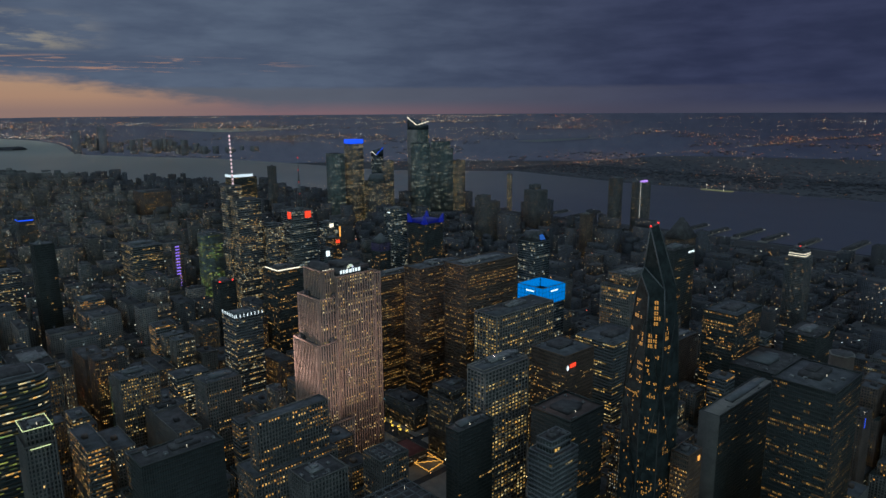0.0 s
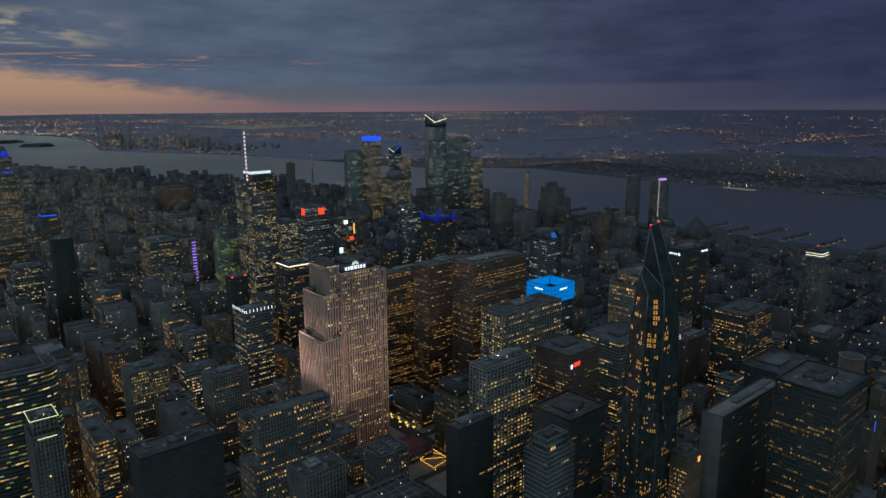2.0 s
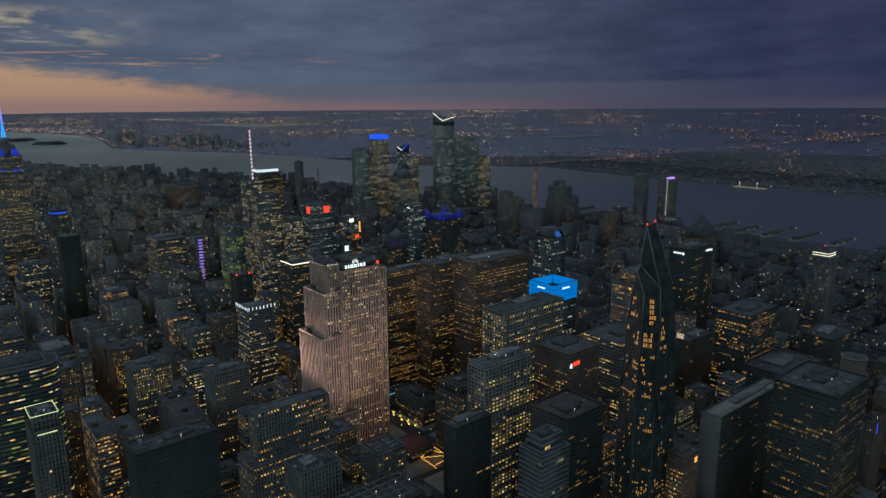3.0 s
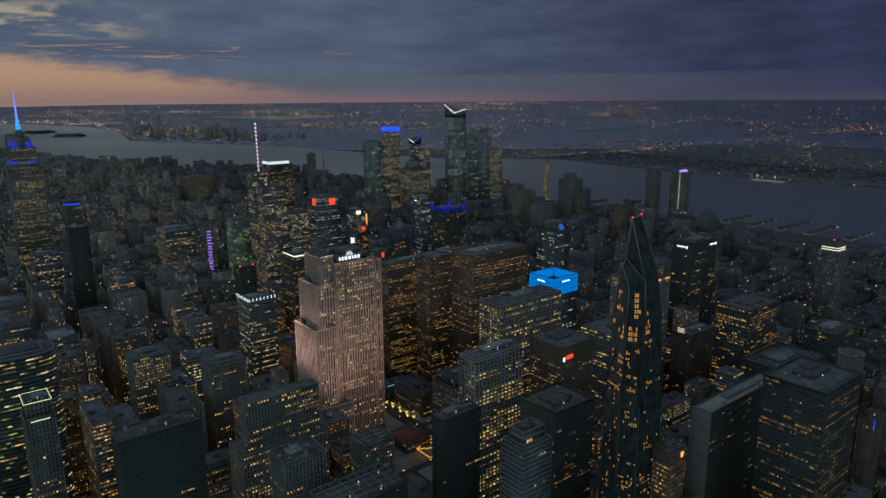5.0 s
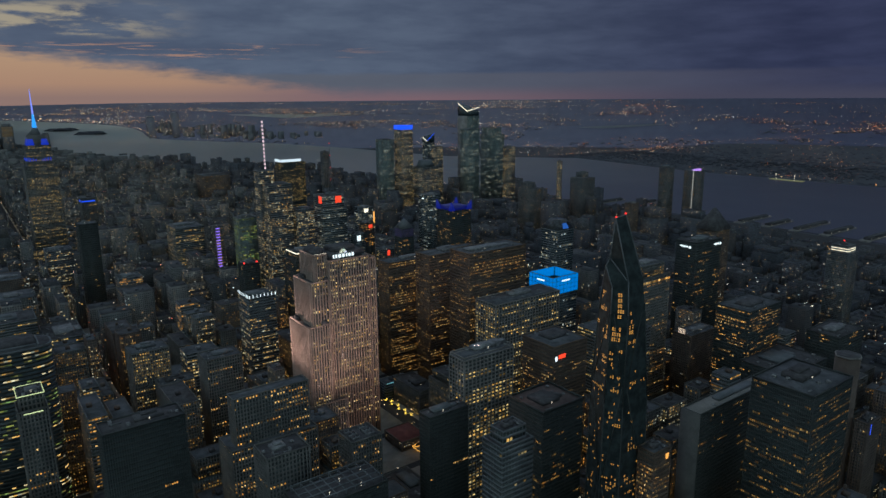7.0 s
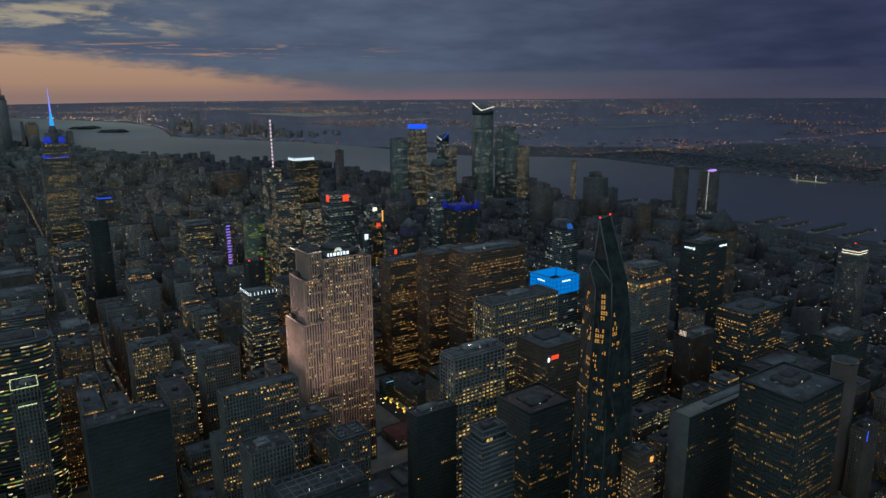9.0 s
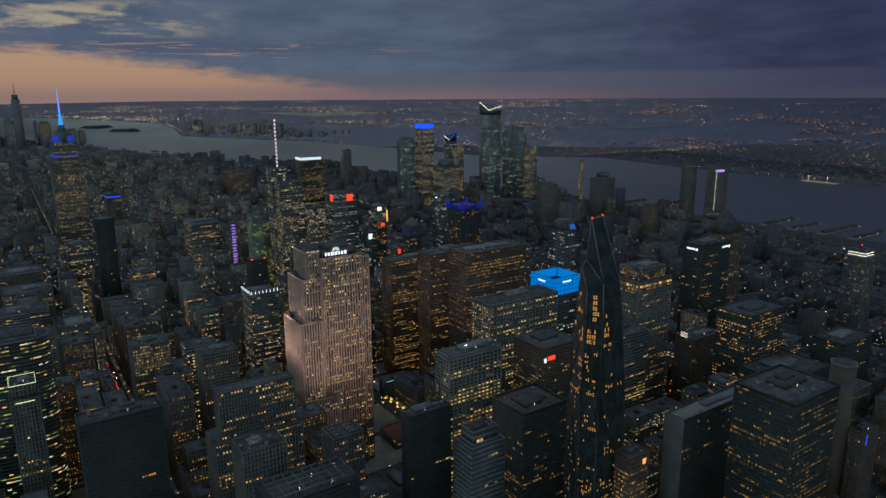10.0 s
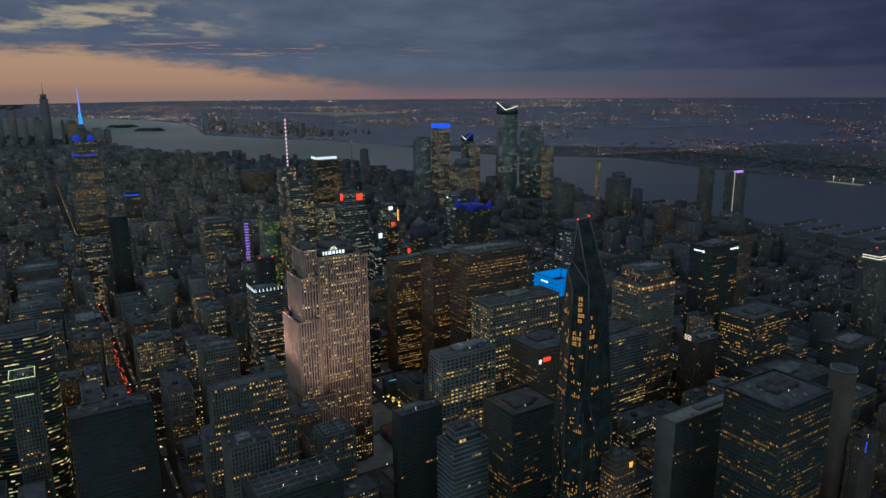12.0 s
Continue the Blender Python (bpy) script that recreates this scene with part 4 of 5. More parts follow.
def round_tower():
    t = thing("round_tower", 372, 378, "dark round tower with a scalloped pale rim", "skyscraper")
    k = 24
    ring = lambda r, z: [(372 + r * (1 + .06 * math.cos(6 * a)) * math.cos(a), 378 + r * (1 + .06 * math.cos(6 * a)) * math.sin(a), z) for a in np.arange(k) * 2 * math.pi / k]
    put("wall", Geo().prism(ring(11, 0), ring(11, 177)), "brick", t)
    put("rim", Geo().prism(ring(11.5, 177), ring(11.5, 178.2)), "concrete", t)
    put("roof_deck", Geo().prism(ring(10.3, 178.2), ring(10.3, 178.5)), "roof_dark", t)
    TAKEN.append((360, 384, 366, 390))


round_tower()


bl = tower("slim dark brick block with a blue light strip", [(387, 399, 374, 402, 0, 117)], "brick", name="slim_block", seed=102, share=.05, roof="roof_dark")
put("light_strip", Geo().boxes([(399.5, 399.9, 378, 379, z, z + 1.6) for z in np.arange(106, 116, 2.2)]), plain_glow("deep_blue_strip", (.05, .12, 1), .8), bl)


# the tapering diagrid tower: a five-sided shaft, a slanted shoulder and a blade behind it
def diagrid_tower():
    t = thing("tapering_tower", 312, 113, "dark glass tower tapering to a blade, pale diagonal frame lines", "skyscraper")
    secs = [(0, (294, 101), (316, 91), (331, 98), (331, 131), (294, 131)), (190, (296, 100.5), (316.5, 93), (329.5, 99), (329.5, 128), (296, 128)),
            (262, (300, 101.5), (317, 94.8), (328.3, 101), (328.3, 121), (300, 121)), (279, (301.5, 102), (317, 95), (325.6, 102.6), (325.6, 119), (302.5, 119))]
    ring = lambda s: [(x, y, s[0] + (0, 3, 8, 9, 4)[i] * (s[0] == 279)) for i, (x, y) in enumerate(s[1:])]
    rings = [ring(s) for s in secs]
    A, B, C, D, E = rings[-1]
    peak, back = (308.5, 97, 297), (307, 103, 302)
    r1, r2 = (310.5, 103, 333), (310.5, 114.5, 334.5)
    skin = Geo()
    for lo, hi in zip(rings, rings[1:]):
        for i in range(5):
            j = (i + 1) % 5
            skin.quad([lo[i], lo[j], hi[j], hi[i]])
    mid = lambda p, q: tuple((u + v) / 2 for u, v in zip(p, q))
    tri = lambda p, q, r: [p, q, mid(q, r), r]
    skin.quad(tri(A, B, peak)).quad([peak, B, C, back]).quad([A, peak, back, E])
    put("glass_skin", skin, "matte_glass", t)
    blade = Geo().quad(tri(back, C, r1)).quad([C, D, r2, r1]).quad(tri(D, E, r2)).quad([E, back, r1, r2])
    put("blade", blade, "matte_glass", t, "dark glass blade rising over the shoulder")

    def rod(p, q, r):
        p, q = Vector(p), Vector(q)
        d = (q - p).normalized()
        u = d.orthogonal().normalized() * r
        w = d.cross(u)
        return [tuple(p + s * u + c * w) for s, c in ((1, 1), (-1, 1), (-1, -1), (1, -1))], [tuple(q + s * u + c * w) for s, c in ((1, 1), (-1, 1), (-1, -1), (1, -1))]

    for p, q in ((r1, back), (r1, C), (C, rings[2][2]), (peak, A), (peak, B), (B, rings[2][1]), (A, rings[2][0]), (back, C), (peak, back), (r1, r2), (r2, D)):
        put("frame_member", Geo().prism(*rod(p, q, .42)), "steel", t)
    for i in range(5):
        put("corner_member", Geo().prism(*rod(rings[1][i], rings[2][i], .4)), "black", t)
        put("corner_member", Geo().prism(*rod(rings[0][i], rings[1][i], .4)), "black", t)

    def at(z):
        for a, b in zip(secs[:-1], secs[1:]):
            if z <= b[0]:
                f = (z - a[0]) / (b[0] - a[0])
                return [tuple(a[i][k] + f * (b[i][k] - a[i][k]) for k in (0, 1)) for i in range(1, 6)]
        return [tuple(p) for p in secs[-1][1:]]

    def on_wall(side, f, z, out):
        """A point on one of the three walls in view, a little proud of it."""
        c = at(z)
        p, q = Vector(c[side]), Vector(c[side + 1])
        n = Vector((q.y - p.y, p.x - q.x)).normalized()
        w = p + (q - p) * f + n * out
        return (w.x, w.y, z)

    # diagonal members lie on the two eastern walls and the northern one
    for side, z0, z1, f0, f1 in ((0, 40, 120, .1, .9), (0, 120, 205, .9, .1), (0, 205, 262, .1, .9), (1, 40, 120, .9, .1), (1, 120, 205, .1, .9), (1, 205, 262, .9, .2), (2, 40, 120, .1, .9), (2, 120, 205, .9, .1), (2, 205, 262, .1, .8)):
        put("diagonal_member", Geo().prism(*rod(on_wall(side, f0, z0, .1), on_wall(side, f1, z1, .1), .4)), "black", t)
    # lit flats: lowest floor, floors, from and to along the wall, share lit, wall
    r = np.random.default_rng(53)
    flats = [(262, 4, .20, .62, .85, 0), (250, 1, .0, .2, .8, 0), (241, 3, .5, .85, .8, 0), (259, 5, .40, .74, .92, 1), (241, 3, .15, .62, .95, 1), (228, 2, .6, .8, .5, 1), (262, 2, .04, .2, .5, 2), (247, 3, .1, .3, .4, 2),
             (221, 2, .55, .98, .75, 0), (221, 3, .1, .4, .7, 1), (211, 1, .1, .98, .5, 0), (211, 1, .1, .9, .55, 1), (199, 1, .08, .80, .8, 0), (200, 1, .3, .96, .7, 1), (184, 4, .56, .66, .9, 0), (178, 2, .3, .55, .8, 1),
             (172, 1, .5, .98, .6, 1), (151, 3, .44, .54, .8, 0), (139, 1, .2, .98, .4, 1), (118, 3, .1, .85, .6, 1), (110, 4, .36, .50, .7, 0), (100, 3, .2, .9, .6, 1), (84, 4, .3, .9, .5, 0), (70, 5, .1, .9, .5, 1), (40, 6, .2, .9, .4, 0),
             (235, 2, .10, .5, .3, 2), (205, 1, .1, .9, .25, 2), (150, 3, .30, .60, .3, 2), (112, 4, .1, .7, .35, 2), (70, 4, .1, .8, .35, 2)]
    for z, flo, f0, f1, part, side in flats:
        for m in range(flo):
            zz = z + 4.1 * m
            c = at(zz)
            L = math.dist(c[side], c[side + 1])
            for k in range(int((f1 - f0) * L / 1.7 + .5)):
                if r.random() < part:
                    u = (f0 * L + 1.7 * k) / L
                    w = (1.1 if z > 235 else .85) / L
                    for lo, hi in ((0, 1.2), (1.5, 2.8)) if z > 235 or r.random() < .3 else ((.6, 2.0),):
                        put("lit_window", Geo().quad([on_wall(side, u, zz + lo, .14), on_wall(side, u + w, zz + lo, .14), on_wall(side, u + w, zz + hi, .14), on_wall(side, u, zz + hi, .14)]), "flat_amber" if z > 215 else "amber_dim", t)
    for zz in np.arange(22, 236, 4.1):
        for side in (0, 1, 2):
            if r.random() < (.55, .55, .3)[side]:
                u = r.uniform(.05, .85)
                put("lit_window", Geo().quad([on_wall(side, u, zz, .14), on_wall(side, u + .045, zz, .14), on_wall(side, u + .045, zz + 1.8, .14), on_wall(side, u, zz + 1.8, .14)]), "amber_dim", t)
    put("beacon", Geo().box(310, 311, 103, 104, 333.2, 334.4), "beacon", t)
    put("beacon", Geo().box(310, 311, 113.6, 114.6, 334.6, 335.8), "beacon", t)
    TAKEN.append((291, 331, 91, 135))


diagrid_tower()


# the tower with the blue screen crown
def blue_crown():
    t = tower("glass tower with a hollow crown of glowing blue screens", [(-36, 8, 350, 398, 0, 153)], "glass", seed=31, gear=False)
    x0, x1, y0, y1, z0, z1 = -37, 9, 349, 399, 154.5, 179
    for side in "NESW":
        L = y1 - y0 if side in "NS" else x1 - x0
        n, m = 7, 4
        for i in range(n):
            q = wall_quads(x0, x1, y0, y1, z0 + (z1 - z0) / m * np.arange(m) + .3, (z1 - z0) / m - .6, np.full(m, (i + .5) * L / n), L / n - .75, side, 0.0)
            put("screen_panel", Geo().quads(q), "sky_blue", t, "blue glowing screen panels")
    w = 1.0
    put("crown_frame", Geo().box(x0 + .3, x1 - .3, y0 + .3, y0 + w, z0, z1 + .4).box(x0 + .3, x1 - .3, y1 - w, y1 - .3, z0, z1 + .4)
        .box(x0 + .3, x0 + w, y0 + w, y1 - w, z0, z1 + .4).box(x1 - w, x1 - .3, y0 + w, y1 - w, z0, z1 + .4), "steel", t)
    for k in ((x0 + 1.05, x0 + 1.2, y0 + 2, y1 - 2), (x0 + 2, x1 - 2, y1 - 1.2, y1 - 1.05)):
        put("inner_screen", Geo().box(*k, z0 + 12, z1), "sky_blue", t)
    put("letters", bars(8, 15, 2.2, "N", x1 + .1, 374, 172.5, .5, 4), "white_sign", t)
    put("letters", bars(8, 14, 2.2, "E", -14, y0 - .1, 172.5, .5, 5), "white_sign", t)


blue_crown()
sign("white lit sign on a black tower", bars(8, 13, 2.6, "E", 56, 574.3, 201, .5, 7).box(64, 67.5, 574, 574.3, 199, 202.6), "white_sign", (58, 574, 199))
sign("white lit sign on a black tower", bars(8, 13, 2.6, "N", 76.7, 626, 201, .5, 8).box(76.7, 77, 634, 637.5, 199, 202.6), "white_sign", (77, 628, 199))


# ---- the towers farther off ----
def spire(top, x, y, r, z0, z1, mat="steel", k=8):
    put("mast", Geo().prism([(x + r * math.cos(a), y + r * math.sin(a), z0) for a in np.arange(k) * 2 * math.pi / k],
                            [(x + r * .2 * math.cos(a), y + r * .2 * math.sin(a), z1) for a in np.arange(k) * 2 * math.pi / k]), mat, top)


gr = tower("glass office tower with green-lit floors", [square(-648, 164, 34, 192)], "green", seed=41, share=.5)
bo = tower("faceted glass tower with a striped lit spire", [square(-573, 200, 46, 262), square(-590, 186, 28, 286), square(-560, 246, 34, 212)], "gold", seed=42, roof="roof_dark")
spire(bo, -584, 187, 2.2, 286, 378)
put("spire_lights", Geo().boxes([(-584.0 + 2.0 * (1 - (z - 288) / 110), -583.5 + 2.2 * (1 - (z - 288) / 110), 186 - .8, 188, z, z + 4) for z in np.arange(290, 376, 7)]), plain_glow("pink_white_light", (1, .7, .75), .8), bo)
p1 = tower("black slab with a glowing white band round its top", [(-1335, -1290, 515, 592, 0, 226)], "black", seed=43, share=.3, panes="yellow", roof="roof_dark")
put("light_band", Geo().box(-1289.4, -1289, 515, 580, 228, 236).box(-1335, -1290, 514, 514.4, 228, 236), plain_glow("pale_band_light", (.85, .95, 1), .75), p1)
hm = tower("office tower with red lit signs and a lattice mast", [square(-566, 306, 52, 205), square(-566, 306, 44, 232)], "band", seed=44, share=.3, panes="pale", roof="roof_dark")
sign("red lit panel on a tower top", bars(2, 13, 13, "E", -556, 283.3, 225, .3, 2), "red", (-556, 283, 220))
sign("red lit panel on a tower top", bars(2, 13, 13, "N", -543.4, 316, 225, .3, 3), "red", (-543, 316, 220))
for a in np.arange(4):
    sx, sy = (1, 1, -1, -1)[a], (1, -1, -1, 1)[a]
    put("mast_leg", Geo().prism([(-566 + sx * 4 + .5 * c, 313 + sy * 4 + .5 * s, 232) for c, s in ((1, 1), (-1, 1), (-1, -1), (1, -1))],
                                [(-566 + sx * .6 + .3 * c, 313 + sy * .6 + .3 * s, 300) for c, s in ((1, 1), (-1, 1), (-1, -1), (1, -1))]), "steel", hm)
spire(hm, -566, 313, 1.0, 296, 334, "steel")
for z in (262, 285, 308, 331):
    put("beacon", Geo().box(-565.2, -564.2, 311.6, 312.6, z, z + 1.6), "beacon", hm)
m2 = tower("grey-green glass tower with a lit crown line", [square(-1425, 962, 46, 270)], "haze_glass", seed=45)
m1 = tower("glass tower with a deep blue glowing crown", [square(-1411, 1032, 48, 302)], "gold", seed=46)
put("blue_band", Geo().box(-1386.5, -1386, 1008, 1056, 304, 319).box(-1435, -1387, 1007.4, 1007.9, 304, 319).box(-1434.5, -1387.5, 1008.5, 1055.5, 303, 318), "blue", m1)
h10 = tower("grey glass tower with an angled lit crown", [square(-1545, 1235, 34, 240)], "glass", seed=47, share=.3)
put("crown", Geo().prism([(-1562, 1218, 240), (-1528, 1218, 240), (-1528, 1252, 240), (-1562, 1252, 240)], [(-1562, 1218, 262), (-1528, 1218, 250), (-1528, 1252, 276), (-1562, 1252, 270)]), "blue_glass", h10)
edge = lambda p, q, r: Geo().prism([(p[0] + r * c, p[1], p[2] + r * s) for c, s in ((1, 1), (-1, 1), (-1, -1), (1, -1))], [(q[0] + r * c, q[1], q[2] + r * s) for c, s in ((1, 1), (-1, 1), (-1, -1), (1, -1))])
put("edge_light", edge((-1528, 1217.5, 250), (-1528, 1252, 276), .8), "blue", h10)
put("edge_light", edge((-1562, 1217.5, 262), (-1528, 1217, 248), .8), "warm_white", h10)
tower("slim office tower with gold-lit floors", [square(-1370, 1150, 31, 238)], "gold", seed=48)
rd = tower("lit office block with a dark rounded top", [square(-1349, 1083, 66, 172)], "gold", seed=49, gear=False)
put("dome", Geo().prism([(-1349 + 33 * math.cos(a), 1083 + 33 * math.sin(a), 173) for a in np.arange(16) * math.pi / 8], [(-1349 + 24 * math.cos(a), 1083 + 24 * math.sin(a), 196) for a in np.arange(16) * math.pi / 8]), "steel", rd)
tower("tall green-grey glass office tower", [square(-1311, 1256, 50, 300)], "haze_glass", seed=50)
h30 = tower("tallest glass tower of its group, slanted top with a lit edge", [square(-1369, 1295, 56, 345)], "haze_glass", seed=51, gear=False)
put("crown", Geo().prism([(-1397, 1267, 346), (-1341, 1267, 346), (-1341, 1323, 346), (-1397, 1323, 346)], [(-1397, 1267, 392), (-1341, 1267, 362), (-1341, 1323, 362), (-1397, 1323, 380)]), "blue_glass", h30)
put("pale_face", Geo().box(-1397.6, -1341, 1266, 1266.6, 60, 345), "concrete", h30)
put("edge_light", edge((-1397, 1266.5, 391), (-1341, 1266.5, 363), 1.0), "warm_white", h30)
put("edge_light", edge((-1341, 1266.5, 363), (-1341, 1323, 376), 1.0), "warm_white", h30)
tower("broad stepped grey-green glass tower", [square(-1395, 1435, 66, 270), square(-1400, 1435, 54, 296)], "haze_glass", seed=52)
tower("glass tower with gold-lit floors", [square(-1258, 1401, 32, 232)], "gold", seed=53)
ast = tower("dark tower with blue-lit crown fins", [square(-404, 494, 48, 205)], "black", seed=54, share=.10, gear=False)
# fins and crown glow themselves, in place of blue light falling on them
for k in range(4):
    sx, sy = (1, 1, -1, -1)[k], (1, -1, -1, 1)[k]
    cx, cy = -404 + sx * 20, 494 + sy * 20
    put("crown_fin", Geo().prism([(cx - 5, cy - 5, 206), (cx + 5, cy - 5, 206), (cx + 5, cy + 5, 206), (cx - 5, cy + 5, 206)],
                                 [(cx + sx * 4 - 1, cy + sy * 4 - 1, 223), (cx + sx * 4 + 1, cy + sy * 4 - 1, 223), (cx + sx * 4 + 1, cy + sy * 4 + 1, 223), (cx + sx * 4 - 1, cy + sy * 4 + 1, 223)]), plain_glow("deep_blue_light", (.03, .06, 1), .13), ast)
put("crown", Geo().box(-424, -384, 474, 514, 206, 213), plain_glow("deep_blue_wash", (.03, .05, .9), .07), ast)
lv = tower("small tower with violet-lit ribs and a pyramid roof", [square(-344, 339, 24, 196)], "black", seed=55, share=.1, gear=False)
put("ribs", Geo().boxes([(-331.9, -331.4, y, y + .5, 182, 196) for y in np.arange(328, 351, 2.6)] + [(x, x + .5, 326.4, 326.9, 182, 196) for x in np.arange(-355, -332, 2.6)]), plain_glow("dim_violet", (.3, .26, .7), .06), lv)
put("pyramid", Geo().prism([(-356, 327, 197.2), (-332, 327, 197.2), (-332, 351, 197.2), (-356, 351, 197.2)], [(-345, 338, 212), (-343, 338, 212), (-343, 340, 212), (-345, 340, 212)]), "steel", lv)
tower("dark tower with a small white sign", [square(-604, 577, 36, 204)], "glass", seed=56, share=.16)
sign("small white sign on a tower top", bars(3, 9, 2.2, "E", -604, 558.6, 196, .3, 2), "white_sign", (-604, 559, 195))
tower("slim tower with one gold-lit face", [square(-1057, 1462, 13, 190)], "gold", name="apartment_tower", seed=57, share=.5)
tower("dark apartment tower with a lit roof edge", [square(-775, 1271, 52, 172), (-800, -776, 1268, 1297, 172, 186)], "apart", name="apartment_tower", seed=58, share=.1)
tower("stepped dark apartment tower near the river", [square(-816, 1092, 50, 150), square(-822, 1086, 30, 168)], "apart", name="apartment_tower", seed=59)
tower("apartment tower with dotted lights", [square(-533, 1203, 26, 130)], "brick", name="apartment_tower", seed=60, share=.2)
tower("dark apartment tower at the river", [square(-617, 1469, 31, 205)], "apart", name="apartment_tower", seed=61)
sk = tower("apartment tower with white edge lines and a violet roof light", [square(-568, 1538, 42, 192)], "apart", name="apartment_tower", seed=62)
put("edge_line", Geo().box(-547.8, -547, 1517, 1518, 20, 196), plain_glow("dim_white_line", (1, .95, .8), .5), sk)
put("edge_line", Geo().box(-557, -556, 1516, 1516.8, 20, 196), plain_glow("dim_white_line_b", (1, .95, .8), .5), sk)
put("roof_light", Geo().box(-556, -547, 1517, 1540, 193.5, 199).box(-562, -556, 1518, 1522, 194, 197), plain_glow("lilac_light", (.6, .3, 1), .8), sk)
dm = tower("glass tower with a sloped glass crown lit blue", [square(-157, 527, 38, 200)], "glass", seed=63, share=.14, gear=False)
put("crown", Geo().prism([(-176, 508, 201), (-138, 508, 201), (-138, 546, 201), (-176, 546, 201)], [(-168, 516, 217), (-146, 516, 217), (-146, 538, 217), (-168, 538, 217)]), "grey_glass", dm)
put("crown_light", Geo().quad([(-138.5, 521, 203), (-138.5, 535, 203), (-142.6, 533, 211.5), (-142.6, 523, 211.5)]), plain_glow("soft_blue", (.05, .25, 1), .3), dm)
ww = tower("brick tower with a dark pyramid roof", [square(-7, 750, 38, 196)], "brick", seed=64, gear=False)
put("pyramid", Geo().prism([(-28, 729, 197), (14, 729, 197), (14, 771, 197), (-28, 771, 197)], [(-9, 748, 232), (-5, 748, 232), (-5, 752, 232), (-9, 752, 232)]), "roof_dark", ww)
rm = tower("apartment tower with lit bands at its crown", [square(138, 907, 34, 160), square(138, 907, 26, 172)], "apart", name="apartment_tower", seed=65)
put("light_band", Geo().box(124.4, 151.8, 893.4, 920.6, 163, 164).box(124.4, 151.8, 893.4, 920.6, 167, 168), "warm_white", rm)
put("beacon", Geo().box(137, 139, 906, 908, 178, 179.5), "beacon", rm)
tower("broad grey slab with dark window bands", [(-870, -800, 70, 128, 0, 155)], "band", seed=66, share=.32)
st = tower("office tower with a violet light strip up its corner", [square(-812, 162, 18, 150)], "stone", seed=67)
put("light_strip", Geo().boxes([(-803, -802.4, 153.4, 162, z, z + 2.2) for z in np.arange(10, 150, 6.4)]), "violet", st)
# the famous blue-lit stepped tower
eb = tower("art-deco stone tower with blue floodlit crown and spire", [(-1315, -1235, -160, -60, 0, 60), (-1305, -1243, -146, -76, 0, 262), (-1300, -1249, -138, -84, 0, 311)], "stone", name="stepped_skyscraper", seed=68, share=.42, panes="yellow")
# glowing slabs and corner blocks stand in for blue floodlight on the stone
wash = plain_glow("blue_flood_a", (.03, .08, 1), .5)
put("blue_flood", Geo().boxes([(-1249.3, -1248.6, y, y + 3.2, 275, 275 + h) for y, h in zip(np.arange(-137, -86, 5.2), (9, 8, 7, 5, 0.5, 0.5, 5, 7, 8, 9))] + [(x, x + 3.2, -138.8, -138.2, 275, 275 + h) for x, h in zip(np.arange(-1299, -1251, 5.2), (9, 8, 7, 5, .5, .5, 5, 7, 8, 9))]), wash, eb)
put("crown", Geo().prism([(-1296, -134, 312), (-1253, -134, 312), (-1253, -88, 312), (-1296, -88, 312)], [(-1290, -128, 336), (-1259, -128, 336), (-1259, -94, 336), (-1290, -94, 336)]), "stone", eb)
for cx in (-1296.2, -1268.2):
    for cy in (-134.4, -104.6):
        put("blue_shoulder", Geo().prism([(cx, cy, 312.2), (cx + 15.4, cy, 312.2), (cx + 15.4, cy + 17, 312.2), (cx, cy + 17, 312.2)], [(cx + 3, cy + 3, 327), (cx + 12.4, cy + 3, 327), (cx + 12.4, cy + 14, 327), (cx + 3, cy + 14, 327)]), plain_glow("blue_flood_b", (.03, .08, 1), .3), eb)
put("drum", Geo().prism([(-1274.5 + 10 * math.cos(a), -111 + 11 * math.sin(a), 336) for a in np.arange(12) * math.pi / 6], [(-1274.5 + 6 * math.cos(a), -111 + 6 * math.sin(a), 353) for a in np.arange(12) * math.pi / 6]), "steel", eb)
spire(eb, -1274.5, -111, 6.2, 344, 391, plain_glow("spire_blue", (.05, .35, 1), .9))
spire(eb, -1274.5, -111, 2.3, 385, 443, plain_glow("mast_blue", (.25, .3, 1), .8))
tower("dark tower with a blue light line at its top", [square(-1422, 5, 38, 156)], "stone", seed=69, share=.1)
sign("blue light line on a tower top", Geo().box(-1438, -1408, -14.8, -14.4, 146, 149).box(-1402.4, -1402, -14, 20, 146, 149), "blue", (-1420, -14, 146))
tower("office tower with rows of yellow windows", [square(-873, -138, 46, 130)], "gold", seed=70)
tower("dark ribbed stone slab tower", [(-705, -672, -122, -92, 0, 206)], "black", seed=71, share=.02)
gd = tower("dark office block with a gold-lit roof edge", [square(-326, 138, 46, 176), square(-326, 138, 38, 188)], "black", seed=72, share=.22, roof="roof_dark")
put("roof_light", Geo().box(-306.6, -306, 119, 157, 187, 188.6).box(-345, -307, 118.4, 119, 187, 188.6), "warm_white", gd)
tower("broad brick block with lit rows", [(-2130, -2010, 500, 600, 0, 120)], "brick", seed=73, share=.16, panes="amber")
tower("slender dark apartment tower by the river", [square(-1714, 870, 24, 215)], "apart", name="apartment_tower", seed=74)


